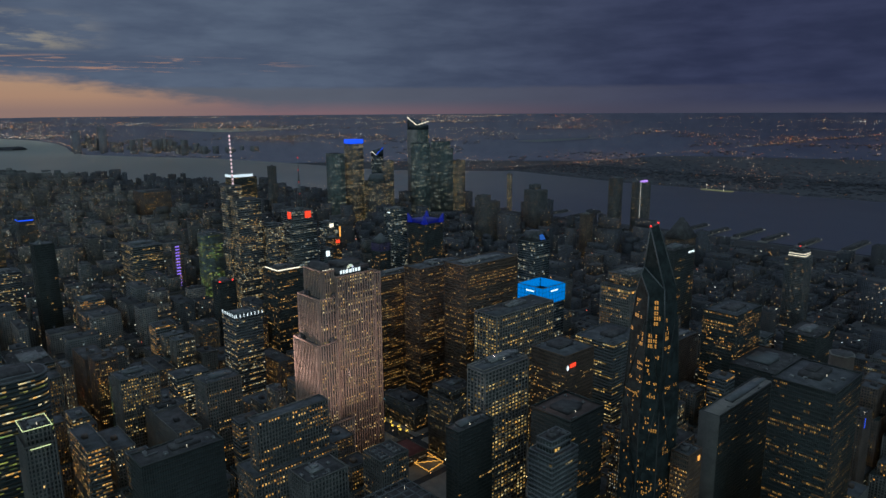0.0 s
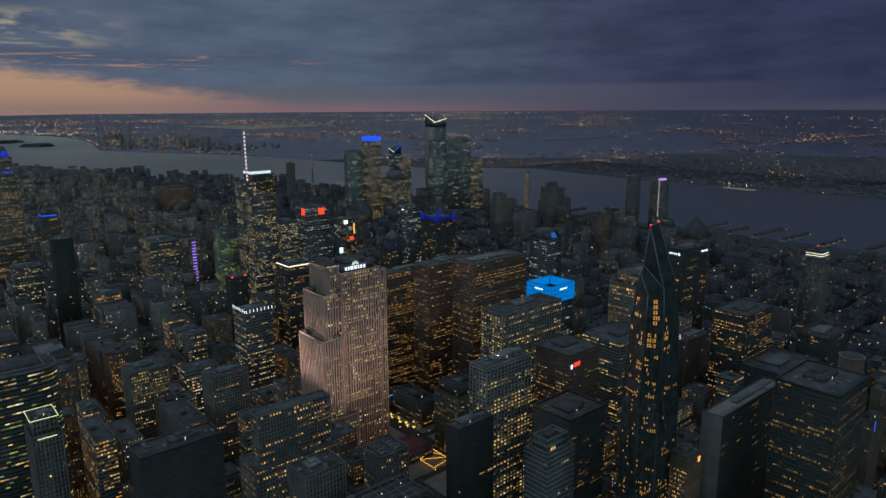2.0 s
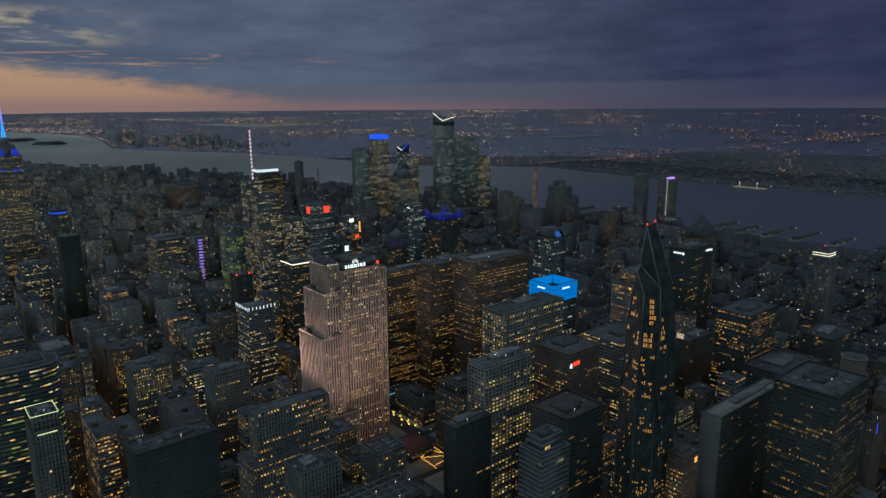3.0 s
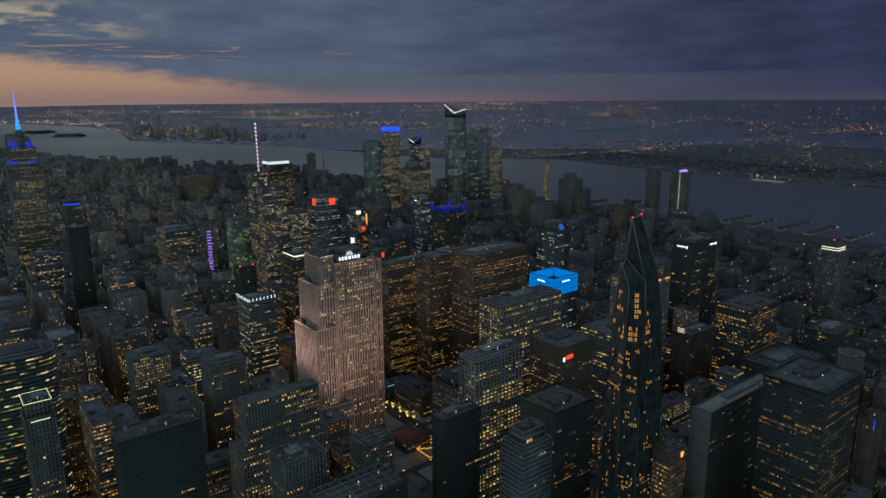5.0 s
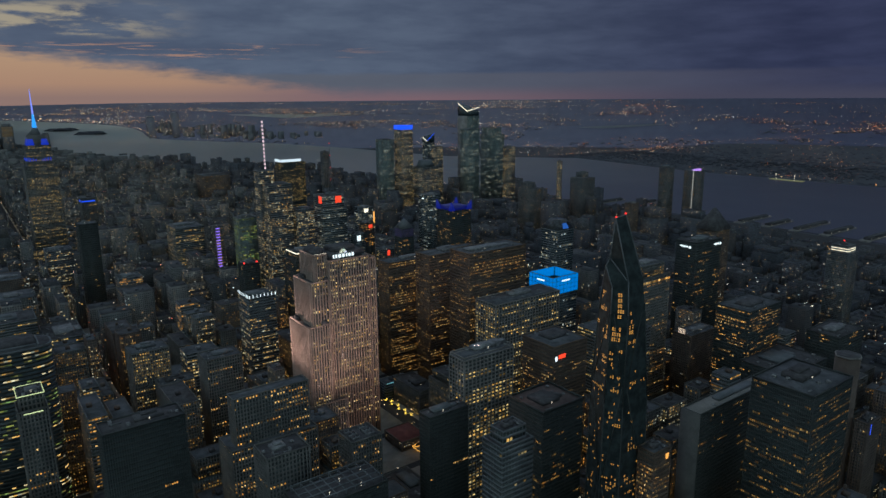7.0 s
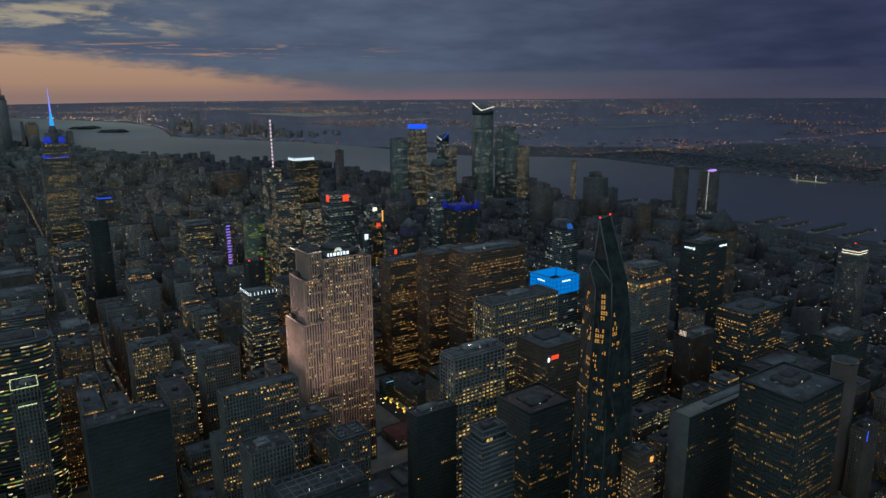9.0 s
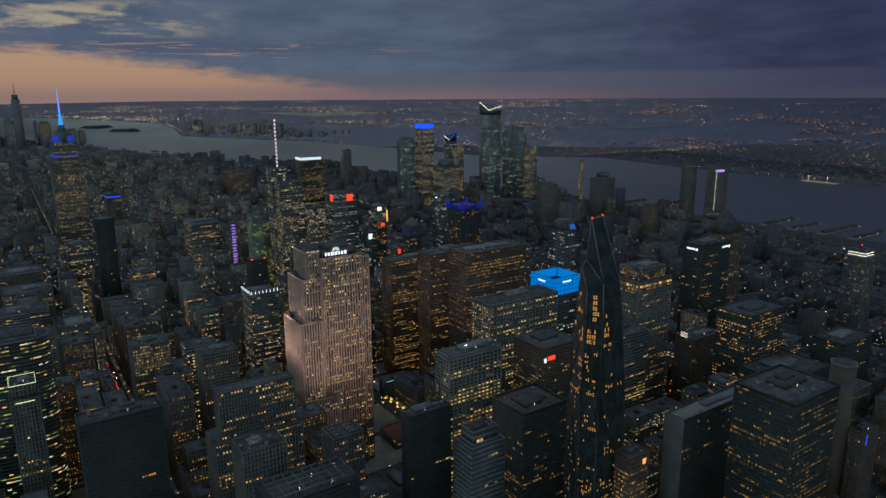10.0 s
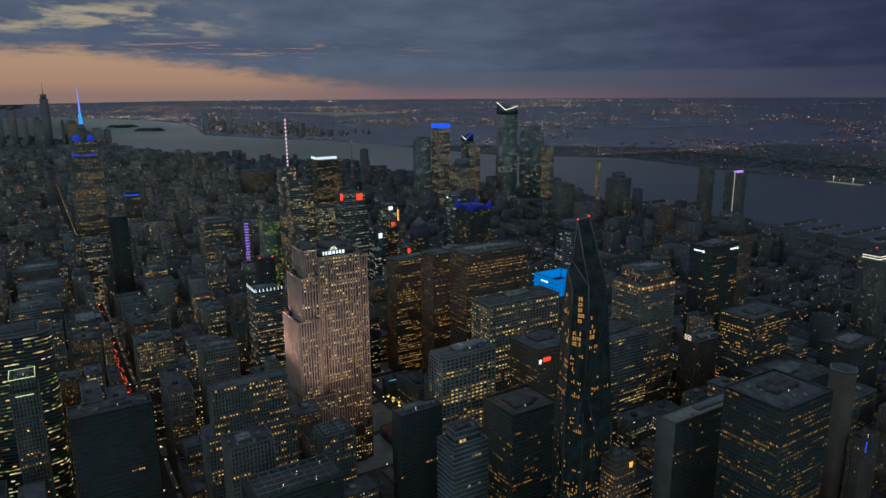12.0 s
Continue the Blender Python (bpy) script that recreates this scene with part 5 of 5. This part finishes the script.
tower("dark theatre-district tower carrying a white screen", [square(-572, 367, 26, 146)], "glass", seed=81, share=.2)
tower("dark theatre-district tower carrying a red sign", [square(-515, 402, 26, 119)], "band", seed=82, share=.2)
tower("theatre-district tower carrying a ring-shaped sign", [square(-680, 449, 30, 178)], "glass", seed=83, share=.2)
tower("theatre-district tower carrying a small screen", [square(-615, 418, 24, 156)], "black", seed=84, share=.2)
ta = tower("office tower with upright white lights along its crown", [(-262, -223, 10, 48, 0, 156)], "gold", seed=91)
for x in np.arange(-260, -223, 5.2):
    put("crown_lamp", Geo().box(x, x + .8, 9.2, 9.7, 157.4, 161.5), "white_sign", ta)
for y in np.arange(11, 48, 5.2):
    put("crown_lamp", Geo().box(-222.4, -221.9, y, y + .8, 157.4, 161.5), "white_sign", ta)
tb = tower("slim dark tower with red roof beacons", [(-424, -398, 68, 94, 0, 160)], "black", seed=92, share=.05, roof="roof_dark")
put("beacon", Geo().box(-402, -400, 69, 71, 161, 163).box(-402, -400, 90, 92, 161, 163), "beacon", tb)
tower("stone office tower with rows of pale windows", [(-204, -172, -150, -108, 0, 132)], "stone", seed=93, share=.45, panes="yellow")
tower("stone mid-rise with regular lit windows", [(-164, -140, -129, -90, 0, 99)], "stone", seed=94, share=.5)
tower("stepped office block with rows of gold windows", [(-604, -552, -86, -38, 0, 102), (-640, -604, -80, -42, 0, 116)], "gold", seed=95, panes="amber")
tower("long dark office block with faint lit floors", [(-470, -389, -216, -168, 0, 98)], "band", seed=96, share=.12, roof="roof_dark")
tower("glass mid-rise with green-lit floors", [(-300, -270, -128, -100, 0, 92)], "green", seed=97, share=.35)
tower("stone tower on the avenue with lit rows", [(-330, -288, -276, -222, 0, 128)], "stone", seed=98, share=.25)
tower("dark banded tower on the avenue", [(-485, -430, -282, -220, 0, 121)], "band", seed=99, share=.18, roof="roof_dark")
tower("stone tower far down the avenue", [(-650, -590, -275, -205, 0, 112)], "paleflat", seed=100, share=.2)
tower("brick tower far down the avenue", [(-830, -760, -280, -210, 0, 105)], "brick", seed=101, share=.2)
# low theatre with a reddish roof, the ribbed tower behind it, and the plaza roof line lit in cyan
tower("low stone theatre with a broad reddish roof", [(-38, 2, 106, 142, 0, 12)], "brick", name="theatre", seed=85, share=.2, roof="red_roof", gear=False)
tower("ribbed limestone office tower with regular small windows", [(-12, 32, 157, 197, 0, 80), (-8, 28, 160, 196, 80, 90)], "ribbed", seed=87, share=.26, roof="roof_dark")
tower("low dark stone block behind the lit plaza trees", [(-126, -62, 176, 207, 0, 34)], "stone", name="plaza_building", seed=88, share=.22, roof="roof_dark")
tower("low dark-roofed annexe beside the theatre", [(56, 116, 40, 78, 0, 16)], "stone", name="annexe", seed=89, share=.08, roof="roof_dark")
cy = tower("low dark plaza building with a cyan light line", [(-150, -130, 165, 206, 0, 24)], "glass", name="plaza_building", seed=86, share=.05)
put("light_line", Geo().box(-129.5, -129, 166, 206, 24.8, 25.6), "cyan", cy)


# trees wound with golden lights on the plaza by the avenue, and strings of lamps in the side street
def lit_tree(x, y, seed):
    r = np.random.default_rng(seed)
    t = thing("lit_tree", x, y, "small bare street tree wound with golden lights", "tree", "lit plaza trees")
    ring = lambda cx, cy, rad, z: [(cx + rad * math.cos(a), cy + rad * math.sin(a), z) for a in np.arange(6) * math.pi / 3]
    trunk, lamps = Geo().prism(ring(x, y, .22, 0), ring(x, y, .13, 3.2)), []
    for _ in range(16):
        a, el, L = r.uniform(0, 6.3), r.uniform(.5, 1.4), r.uniform(2.2, 4.6)
        tip = np.array([x + L * math.cos(a) * math.cos(el), y + L * math.sin(a) * math.cos(el), 2.6 + L * math.sin(el)])
        base = np.array([x, y, r.uniform(2.2, 3.2)])
        trunk.prism(ring(*base[:2], .08, base[2]), ring(*tip[:2], .02, tip[2]))
        for f in np.arange(.15, 1.0, .12):
            p = base + (tip - base) * f
            lamps.append((p[0] - .1, p[0] + .1, p[1] - .1, p[1] + .1, p[2] - .1, p[2] + .1))
    put("trunk", trunk, "brick", t)
    put("string_lights", Geo().boxes(lamps), plain_glow("golden_string_light", (1, .62, .08), 1.5), t)["kind"] = "stuff"


for k, x in enumerate(np.arange(-126, -60, 8.5)):
    lit_tree(x, 161.5 + (k % 2) * 4.5, 600 + k)
for k, (p, q) in enumerate((((4, 120), (-4, 148)), ((-4, 148), (26, 147)), ((26, 147), (30, 120)), ((4, 120), (30, 120)), ((5, 121), (20, 146)), ((-2, 140), (12, 147)))):
    st = thing("string_lamp_row", p[0], p[1], "swagged string of amber lamps over a side street", "lamps", "street lamp strings")
    n = int(math.hypot(q[0] - p[0], q[1] - p[1]) / .8)
    along = [(p[0] + (q[0] - p[0]) * u / n, p[1] + (q[1] - p[1]) * u / n, 4.6 - 1.1 * abs(math.sin(u * .35))) for u in range(n + 1)]
    put("lamps", Geo().boxes([(x - .32, x + .32, y - .32, y + .32, z - .28, z + .28) for x, y, z in along]), "string_amber", st)["kind"] = "stuff"
    for x, y in (p, q):
        put("pole", Geo().box(x + .3 + .2 * k, x + .5 + .2 * k, y, y + .2, 0, 4.7), "black", st)


# ---- the blocks between: streets, pavements and lesser buildings ----
STREET = [-46 + 80.5 * k for k in range(-48, 8)]
AVENUE = [-570, -430, -150, 158, 410, 655, 900, 1144, 1390, 1640]


def crowd_height(x, y, rng):
    """How tall the lesser buildings stand: high in the middle of town, low to the west and south."""
    if y > 1300:
        base = 22
    elif y > 640:
        base = 31 + 12 * (x < -200)
    elif x > -800 and -320 < y < 160:
        base = 72
    elif x > -1000:
        base = 58
    elif x > -1700:
        base = 52
    else:
        base = 38
    h = base * rng.lognormal(0, 0.42)
    if rng.random() < (0.08 if y < 640 else 0.09):
        h *= rng.uniform(1.6, 2.6)
    return min(h, 118 if x > -1500 else 92)


def free(a, b, c, d, m=3.0):
    return not any(a < q1 + m and b > q0 - m and c < r1 + m and d > r0 - m for q0, q1, r0, r1 in TAKEN)


# the open plaza and the low theatre west of the limestone tower
TAKEN += [(-150, 130, 78, 206), (20, 150, 20, 90)]
rng = np.random.default_rng(77)
near_lots, far_lots, pave = [], [], []
for xa, xb in zip(STREET, STREET[1:]):
    for ya, yb in zip(AVENUE, AVENUE[1:]):
        x0, x1, y0, y1 = xa + 9, xb - 9, ya + 15, yb - 15
        if y1 > shore_near((x0 + x1) / 2) - 60 or x0 > 440 or (x0 > 200 and ya < 150):
            continue
        pave.append((x0 - 4, x1 + 4, y0 - 5, y1 + 5, -0.3, 0.2))
        u = y0
        while u < y1 - 10:
            w = float(rng.uniform(16, 48))
            if y1 - u - w < 12:
                w = y1 - u
            halves = ((x0, (x0 + x1) / 2 - 2), ((x0 + x1) / 2 + 2, x1)) if rng.random() < 0.6 else ((x0, x1),)
            for p, q in halves:
                q2, u2 = q - rng.uniform(0, 2), u + w - rng.uniform(0.3, 2.5)
                h = crowd_height(p, u, rng)
                if free(p, q2, u, u2):
                    far_lots.append((p, q2, u, u2, h))
            u += w
far_lots.sort(key=lambda q: math.hypot((q[0] + q[1]) / 2 - 500, (q[2] + q[3]) / 2 + 150))
near_lots, far_lots = far_lots[:300], far_lots[300:]
lane = np.linspace(-3900, 760, 60)
road = Geo().quads(np.array([[(p, -1200, .06), (q, -1200, .06), (q, shore_near(q) - 20, .06), (p, shore_near(p) - 20, .06)] for p, q in zip(lane, lane[1:])]))
tagged(put("road", road, road_asphalt()), "dark asphalt streets and avenues", "road", kind="structure")
tagged(put("pavement", Geo().boxes(pave), "concrete"), "grey pavements round the city blocks", "pavement", kind="structure")


def lesser_building(x0, x1, y0, y1, h, rng):
    st = rng.choice(["brick", "paleflat", "stone", "band", "black"], p=[.26, .28, .24, .12, .10])
    lab = {"brick": "brown brick building with a flat roof", "paleflat": "grey stone mid-rise building with a flat roof", "stone": "stone office building with scattered lit windows",
           "band": "banded office building with lit floors", "black": "dark glass office building"}[st]
    top = thing("building", (x0 + x1) / 2, (y0 + y1) / 2, lab, "building", "city blocks")
    share = min(.50, STYLE[st][9] * rng.choice([1.0, 2.0, 3.0], p=[.2, .4, .4]))
    if y0 > 330:
        share *= .5
    if h > 45 and min(x1 - x0, y1 - y0) > 18 and rng.random() < .6:
        k = rng.uniform(.55, .8)
        i, j = rng.uniform(2, 5, 2)
        parts = [(x0, x1, y0, y1, 0, h * k), (x0 + i, x1 - i, y0 + j, y1 - j, h * k, h)]
    else:
        parts = [(x0, x1, y0, y1, 0, h)]
    panes = rng.choice(["amber", "gold_dim", "mixed", "amber_dim"])
    for a in parts:
        facade(top, *a, st, rng, share=share, panes=panes)
    a = parts[-1]
    deck = flat_roof(top, *a[:4], a[5], rng, rng.choice(["roof", "roof_dark"]), STYLE[st][7], False, .9)
    cx, cy = (a[0] + a[1]) / 2 + rng.uniform(-3, 3), (a[2] + a[3]) / 2 + rng.uniform(-3, 3)
    put("stair_house", Geo().box(cx - 3, cx + 3, cy - 2.4, cy + 2.6, a[5] + .3, a[5] + 3.6), rng.choice(["brick", "plant", "roof_dark"]), deck)
    if rng.random() < .4 and st in ("brick", "paleflat", "stone"):
        tx, ty = cx + rng.uniform(-4, 4), cy + rng.choice([-5.5, 5.5])
        ring = lambda r, z: [(tx + r * math.cos(t), ty + r * math.sin(t), z) for t in np.arange(8) * math.pi / 4]
        put("water_tank", Geo().prism(ring(1.9, a[5] + 3.4), ring(1.8, a[5] + 6.4)).prism(ring(2.0, a[5] + 6.4), ring(.2, a[5] + 7.9))
            .boxes([(tx + sx - .15, tx + sx + .15, ty + sy - .15, ty + sy + .15, a[5] + .3, a[5] + 3.4) for sx in (-1.2, 1.2) for sy in (-1.2, 1.2)]), "brick", deck)


for lot in near_lots:
    lesser_building(*lot, rng)

# blue tint in the walls imitates haze over the west side
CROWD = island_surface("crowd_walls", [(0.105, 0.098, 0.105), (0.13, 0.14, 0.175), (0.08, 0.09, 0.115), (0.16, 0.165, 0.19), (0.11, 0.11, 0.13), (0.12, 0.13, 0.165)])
DECKS = island_surface("crowd_roofs", [(0.05, 0.055, 0.062), (0.085, 0.092, 0.102), (0.065, 0.07, 0.078), (0.115, 0.122, 0.132), (0.045, 0.05, 0.055)], 0.9)
DOTS = lamp_glow("scattered_window_lights", [(1.0, 0.40, 0.08), (1.0, 0.55, 0.16), (1.0, 0.66, 0.26), (1.0, 0.84, 0.5), (0.8, 0.95, 0.9), (1.0, 0.55, 0.16)], 0.05, 1.30, 3.0)
bodies, dark, lit, west_lit, extra, decks = [], Geo(), Geo(), Geo(), [], []
for x0, x1, y0, y1, h in far_lots:
    tiers = [(x0, x1, y0, y1, 0, h)]
    if h > 34 and rng.random() < .55:
        i, j, k = rng.uniform(2, 5), rng.uniform(2, 6), rng.uniform(.5, .85)
        tiers = [(x0, x1, y0, y1, 0, h * k), (x0 + i, x1 - i, y0 + j, y1 - j, h * k, h)]
    share = rng.choice([.06, .14, .26, .42], p=[.27, .33, .26, .14]) * (.42 if y0 > 640 else 1.0)
    for a, b, c, e, z0, z1 in tiers:
        bodies.append((a, b, c, e, z0, z1))
        decks.append((a + .6, b - .6, c + .6, e - .6, z1, z1 + .25))
        extra.append((a, b, c, c + .5, z1, z1 + 1))
        extra.append((b - .5, b, c + .5, e, z1, z1 + 1))
        fl = int((z1 - z0) / 3.3)
        for side in "NESW":
            L = e - c if side in "NS" else b - a
            n = max(2, int(L / 3.0))
            zz, uu = np.meshgrid(z0 + 3.3 * np.arange(fl) + 1.1, (np.arange(n) + .5) * L / n, indexing="ij")
            zz, uu = zz.ravel(), uu.ravel()
            on = rng.random(len(zz)) < share
            if side in "NE":
                dark.quads(wall_quads(a, b, c, e, zz[~on], 1.6, uu[~on], L / n * .5, side, .06))
            (west_lit if c > 640 else lit).quads(wall_quads(a, b, c, e, zz[on], 1.3, uu[on], L / n * .45, side, .06))
    a, b, c, e, z0, z1 = tiers[-1]
    cx, cy = a + (b - a) * rng.uniform(.35, .65), c + (e - c) * rng.uniform(.35, .65)
    extra.append((cx - 2.5, cx + 2.5, cy - 2.2, cy + 2.3, h, h + rng.uniform(2.5, 5)))
    for _ in range(int(rng.integers(0, 3))):
        ux, uy, s = a + (b - a) * rng.uniform(.15, .85), c + (e - c) * rng.uniform(.15, .85), rng.uniform(.6, 1.4)
        extra.append((ux - s, ux + s, uy - s, uy + s, h, h + rng.uniform(1.2, 5)))
# southern blocks: wall colours raised to imitate the lift of haze
HAZE_PALE = island_surface("haze_paled_crowd_walls", [(0.17, 0.165, 0.155), (0.24, 0.245, 0.24), (0.13, 0.14, 0.145), (0.29, 0.29, 0.28), (0.16, 0.16, 0.16), (0.20, 0.215, 0.22)])
tagged(put("west_side_blocks", Geo().boxes([q for q in bodies if q[2] > 640]), CROWD), "dense rows of dark brick buildings, tinted bluish for haze", "buildings", kind="stuff")
tagged(put("city_blocks", Geo().boxes([q for q in bodies if q[2] <= 640]), HAZE_PALE), "dense rows of stone and brick buildings, walls paled for haze", "buildings", kind="stuff")
tagged(put("roof_decks", Geo().boxes(decks), DECKS), "dark felt and gravel roofs of the lesser buildings", "roofs", kind="stuff")
tagged(put("roof_clutter", Geo().boxes(extra), CROWD), "stair houses, parapets and machines on the roofs", "roof machines", kind="stuff")
tagged(put("dark_windows", dark, "dark_glass"), "unlit windows of the lesser buildings", "windows", kind="stuff")
tagged(put("lit_windows", lit, DOTS), "scattered lit windows of the lesser buildings", "windows", kind="stuff")
tagged(put("west_side_windows", west_lit, lamp_glow("dim_flat_lights", [(1.0, 0.45, 0.10), (1.0, 0.62, 0.22), (1.0, 0.85, 0.6), (0.7, 0.95, 1.0)], 0.04, 1.3, 3.2)), "dim scattered windows of the flats by the river", "windows", kind="stuff")

# the city goes on southwards to the tip of the island
rng = np.random.default_rng(404)
g, gl = Geo(), Geo()
for _ in range(2400):
    x = rng.uniform(-6700, -3900)
    y = float(shore_near(x)) - 25 - 1900 * rng.random() ** 1.3
    w, dpt, h = rng.uniform(12, 30), rng.uniform(12, 30), 26 * rng.lognormal(0, .4) * (1.9 if x < -5600 and rng.random() < .3 else 1)
    c = [(x - w, y - dpt), (x + w, y - dpt), (x + w, y + dpt), (x - w, y + dpt)]
    g.hexa(drawn_in([(p, q, -6) for p, q in c] + [(p, q, h) for p, q in c]))
    for _ in range(int(rng.integers(0, 4))):
        p = drawn_in([(x + w + 1, y + rng.uniform(-dpt, dpt), h * rng.uniform(.3, 1.05))])[0]
        r = rng.uniform(.4, .9)
        gl.box(p[0] - r, p[0] + r, p[1] - r, p[1] + r, p[2] - r, p[2] + r)
tagged(put("downtown_blocks", g, HAZE_PALE), "hazy blocks of the city towards its southern tip", "buildings", kind="stuff")
tagged(put("downtown_windows", gl, DOTS), "small lit windows of the blocks towards the tip", "windows", kind="stuff")

# long finger piers on the near shore
for k, x in enumerate((-1120, -1010, -560, -470, -380, -290, -180, -60, 60, 170)):
    y0, y1 = float(shore_near(x)) - 12, float(shore_near(x)) + (150, 210, 180)[k % 3]
    p = thing("finger_pier", x, (y0 + y1) / 2, "long flat finger pier in the river with a low shed", "pier", "river piers")
    put("deck", Geo().box(x - 14, x + 14, y0, y1, -.5, 3.2), "concrete", p)
    put("shed", Geo().box(x - 10, x + 10, y0 + 20, y1 - 16, 3.2, 9).prism([(x - 10.5, y0 + 19, 9), (x + 10.5, y0 + 19, 9), (x + 10.5, y1 - 15, 9), (x - 10.5, y1 - 15, 9)], [(x - 1, y0 + 19, 12), (x + 1, y0 + 19, 12), (x + 1, y1 - 15, 12), (x - 1, y1 - 15, 12)]), "roof_dark", p)
    for m in range(4):
        yy = y0 + 20 + (y1 - y0 - 30) * m / 3
        put("lamp", Geo().box(x + 12, x + 12.8, yy, yy + .8, 7.4, 8.2).box(x + 12.3, x + 12.5, yy + .3, yy + .5, 3.2, 7.4), "warm_white", p)

# small lamps and beacons on the roofs
g = Geo()
for x0, x1, y0, y1, h in far_lots:
    for _ in range(int(rng.integers(0, 3))):
        px, py, r = rng.uniform(x0, x1), rng.uniform(y0, y1), rng.uniform(.35, .75)
        g.box(px - r, px + r, py - r, py + r, h + 1.2, h + 1.2 + r)
tagged(put("roof_lamps", g, lamp_glow("roof_lamp_light", [(1, .8, .5), (1, .9, .75), (1, .15, .08), (1, .55, .2), (.8, .95, 1)], .1, 2.2, 3.0)), "small lamps and red beacons on the roofs", "lights", kind="stuff")

# street lamps and traffic
g = Geo()
for y in AVENUE[2:]:
    for x in np.arange(-3200, 380, 34):
        for s in (-11, 11):
            g.box(x - .6, x + .6, y + s - .6, y + s + .6, 8.2, 8.9)
for x in STREET:
    for y in np.arange(-380, 1640, 38):
        g.box(x + 5.5, x + 6.3, y - .4, y + .4, 8.0, 8.6)
tagged(put("street_lamps", g, lamp_glow("street_lamp_light", [(1, .5, .14), (1, .65, .3), (1, .8, .55)], .5, 3.0)), "warm street lamps along the avenues", "street lamps", kind="stuff")


# traffic: tail lights crowd the avenue that runs away from here
def car_model():
    c = thing("car", 0, 0, "car in the evening traffic with red tail lights", "car", "cars on the avenue")
    b = Geo().box(-2.2, 2.2, -.9, .9, .35, .95)
    put("body", b.prism([(-1.5, -.85, .95), (1.1, -.85, .95), (1.1, .85, .95), (-1.5, .85, .95)], [(-1.0, -.7, 1.5), (.7, -.7, 1.5), (.7, .7, 1.5), (-1.0, .7, 1.5)]), "black", c)
    for s in (-.62, .62):
        put("tail_light", Geo().box(2.2, 2.3, s - .26, s + .26, .6, .9), tail, c)
        put("headlight", Geo().box(-2.3, -2.2, s - .2, s + .2, .55, .8), head, c)
    for wx in (-1.4, 1.4):
        for wy in (-.85, .85):
            put("wheel", Geo().prism([(wx + .33 * math.cos(a), wy - .1, .33 + .33 * math.sin(a)) for a in np.arange(8) * math.pi / 4], [(wx + .33 * math.cos(a), wy + .1, .33 + .33 * math.sin(a)) for a in np.arange(8) * math.pi / 4]), "black", c)
    return c


tail, head = plain_glow("tail_light_red", (1, .07, .02), 8.0), plain_glow("headlight_white", (1, .8, .45), 14.0)
car = car_model()
car.location = (-290, -151, .07)
rng = np.random.default_rng(9)
for lane_y in (-158, -154.5, -151, -147.5, -144):
    x = -300.0 + rng.uniform(0, 12)
    while x > -1250:
        x -= rng.choice([7.0, 9.0, 16.0, 30.0], p=[.45, .25, .2, .1]) * (1 if x > -900 else 1.8)
        if rng.random() < (.8 if lane_y < -149 else .45):
            copy_thing(car, pose(x, lane_y + rng.uniform(-.3, .3), .07, 0, 0, 180 if lane_y > -146 and rng.random() < .5 else 0))

for lane_y in (151, 155, 159, 163):
    x = -190.0 + rng.uniform(0, 12)
    while x > -620:
        x -= rng.choice([14.0, 24.0, 40.0])
        copy_thing(car, pose(x, lane_y, .07, 0, 0, 180))

# bright screens of the theatre district
for x, y, z, w, h, m, lab in ((-557, 367, 138, 7, 11, "white_sign", "bright white screen on a tower"), (-499, 402, 113, 4, 10, "red", "pink-red vertical sign on a tower"), (-663, 446, 173, 9, 8, "warm_white", "white ring-shaped sign on a tower"),
                              (-640, 452, 160, 2.5, 26, "orange", "orange vertical light strip"), (-600, 420, 150, 7, 7, "red", "small red screen on a tower")):
    sign(lab, bars(2, w, h, "N", x, y, z, .3, int(w)).box(x - w / 2, x + w / 2 - .1, y - w / 2 - .4, y - w / 2 - .1, z - h / 2, z + h / 2), m, (x, y, z - h / 2))
# floodlights on the roofs round the limestone tower
def flood(x, y, z, tx, ty, tz, watts, cone, col=(1, .61, .48)):
    la = bpy.data.lights.new("floodlight", "SPOT")
    la.energy, la.color, la.spot_size, la.spot_blend, la.shadow_soft_size = watts, col, radians(cone), .8, 1.5
    ob = new("floodlight", la)
    ob.matrix_world = look((x, y, z), (tx, ty, tz))
    return ob


flood(126, -25, 129, -2, 42, 195, 300000, 85)
flood(150, 108, 184, 0, 50, 215, 170000, 80)
flood(-97, -72, 144, -14, 2, 205, 850000, 80)
flood(104, 75, 62, 8, 46, 92, 70000, 60)
# uplights on the setbacks
flood(26, 2, 188, 4, 6, 224, 15000, 70)
flood(24, 12, 98, 9, 2, 150, 8000, 70)
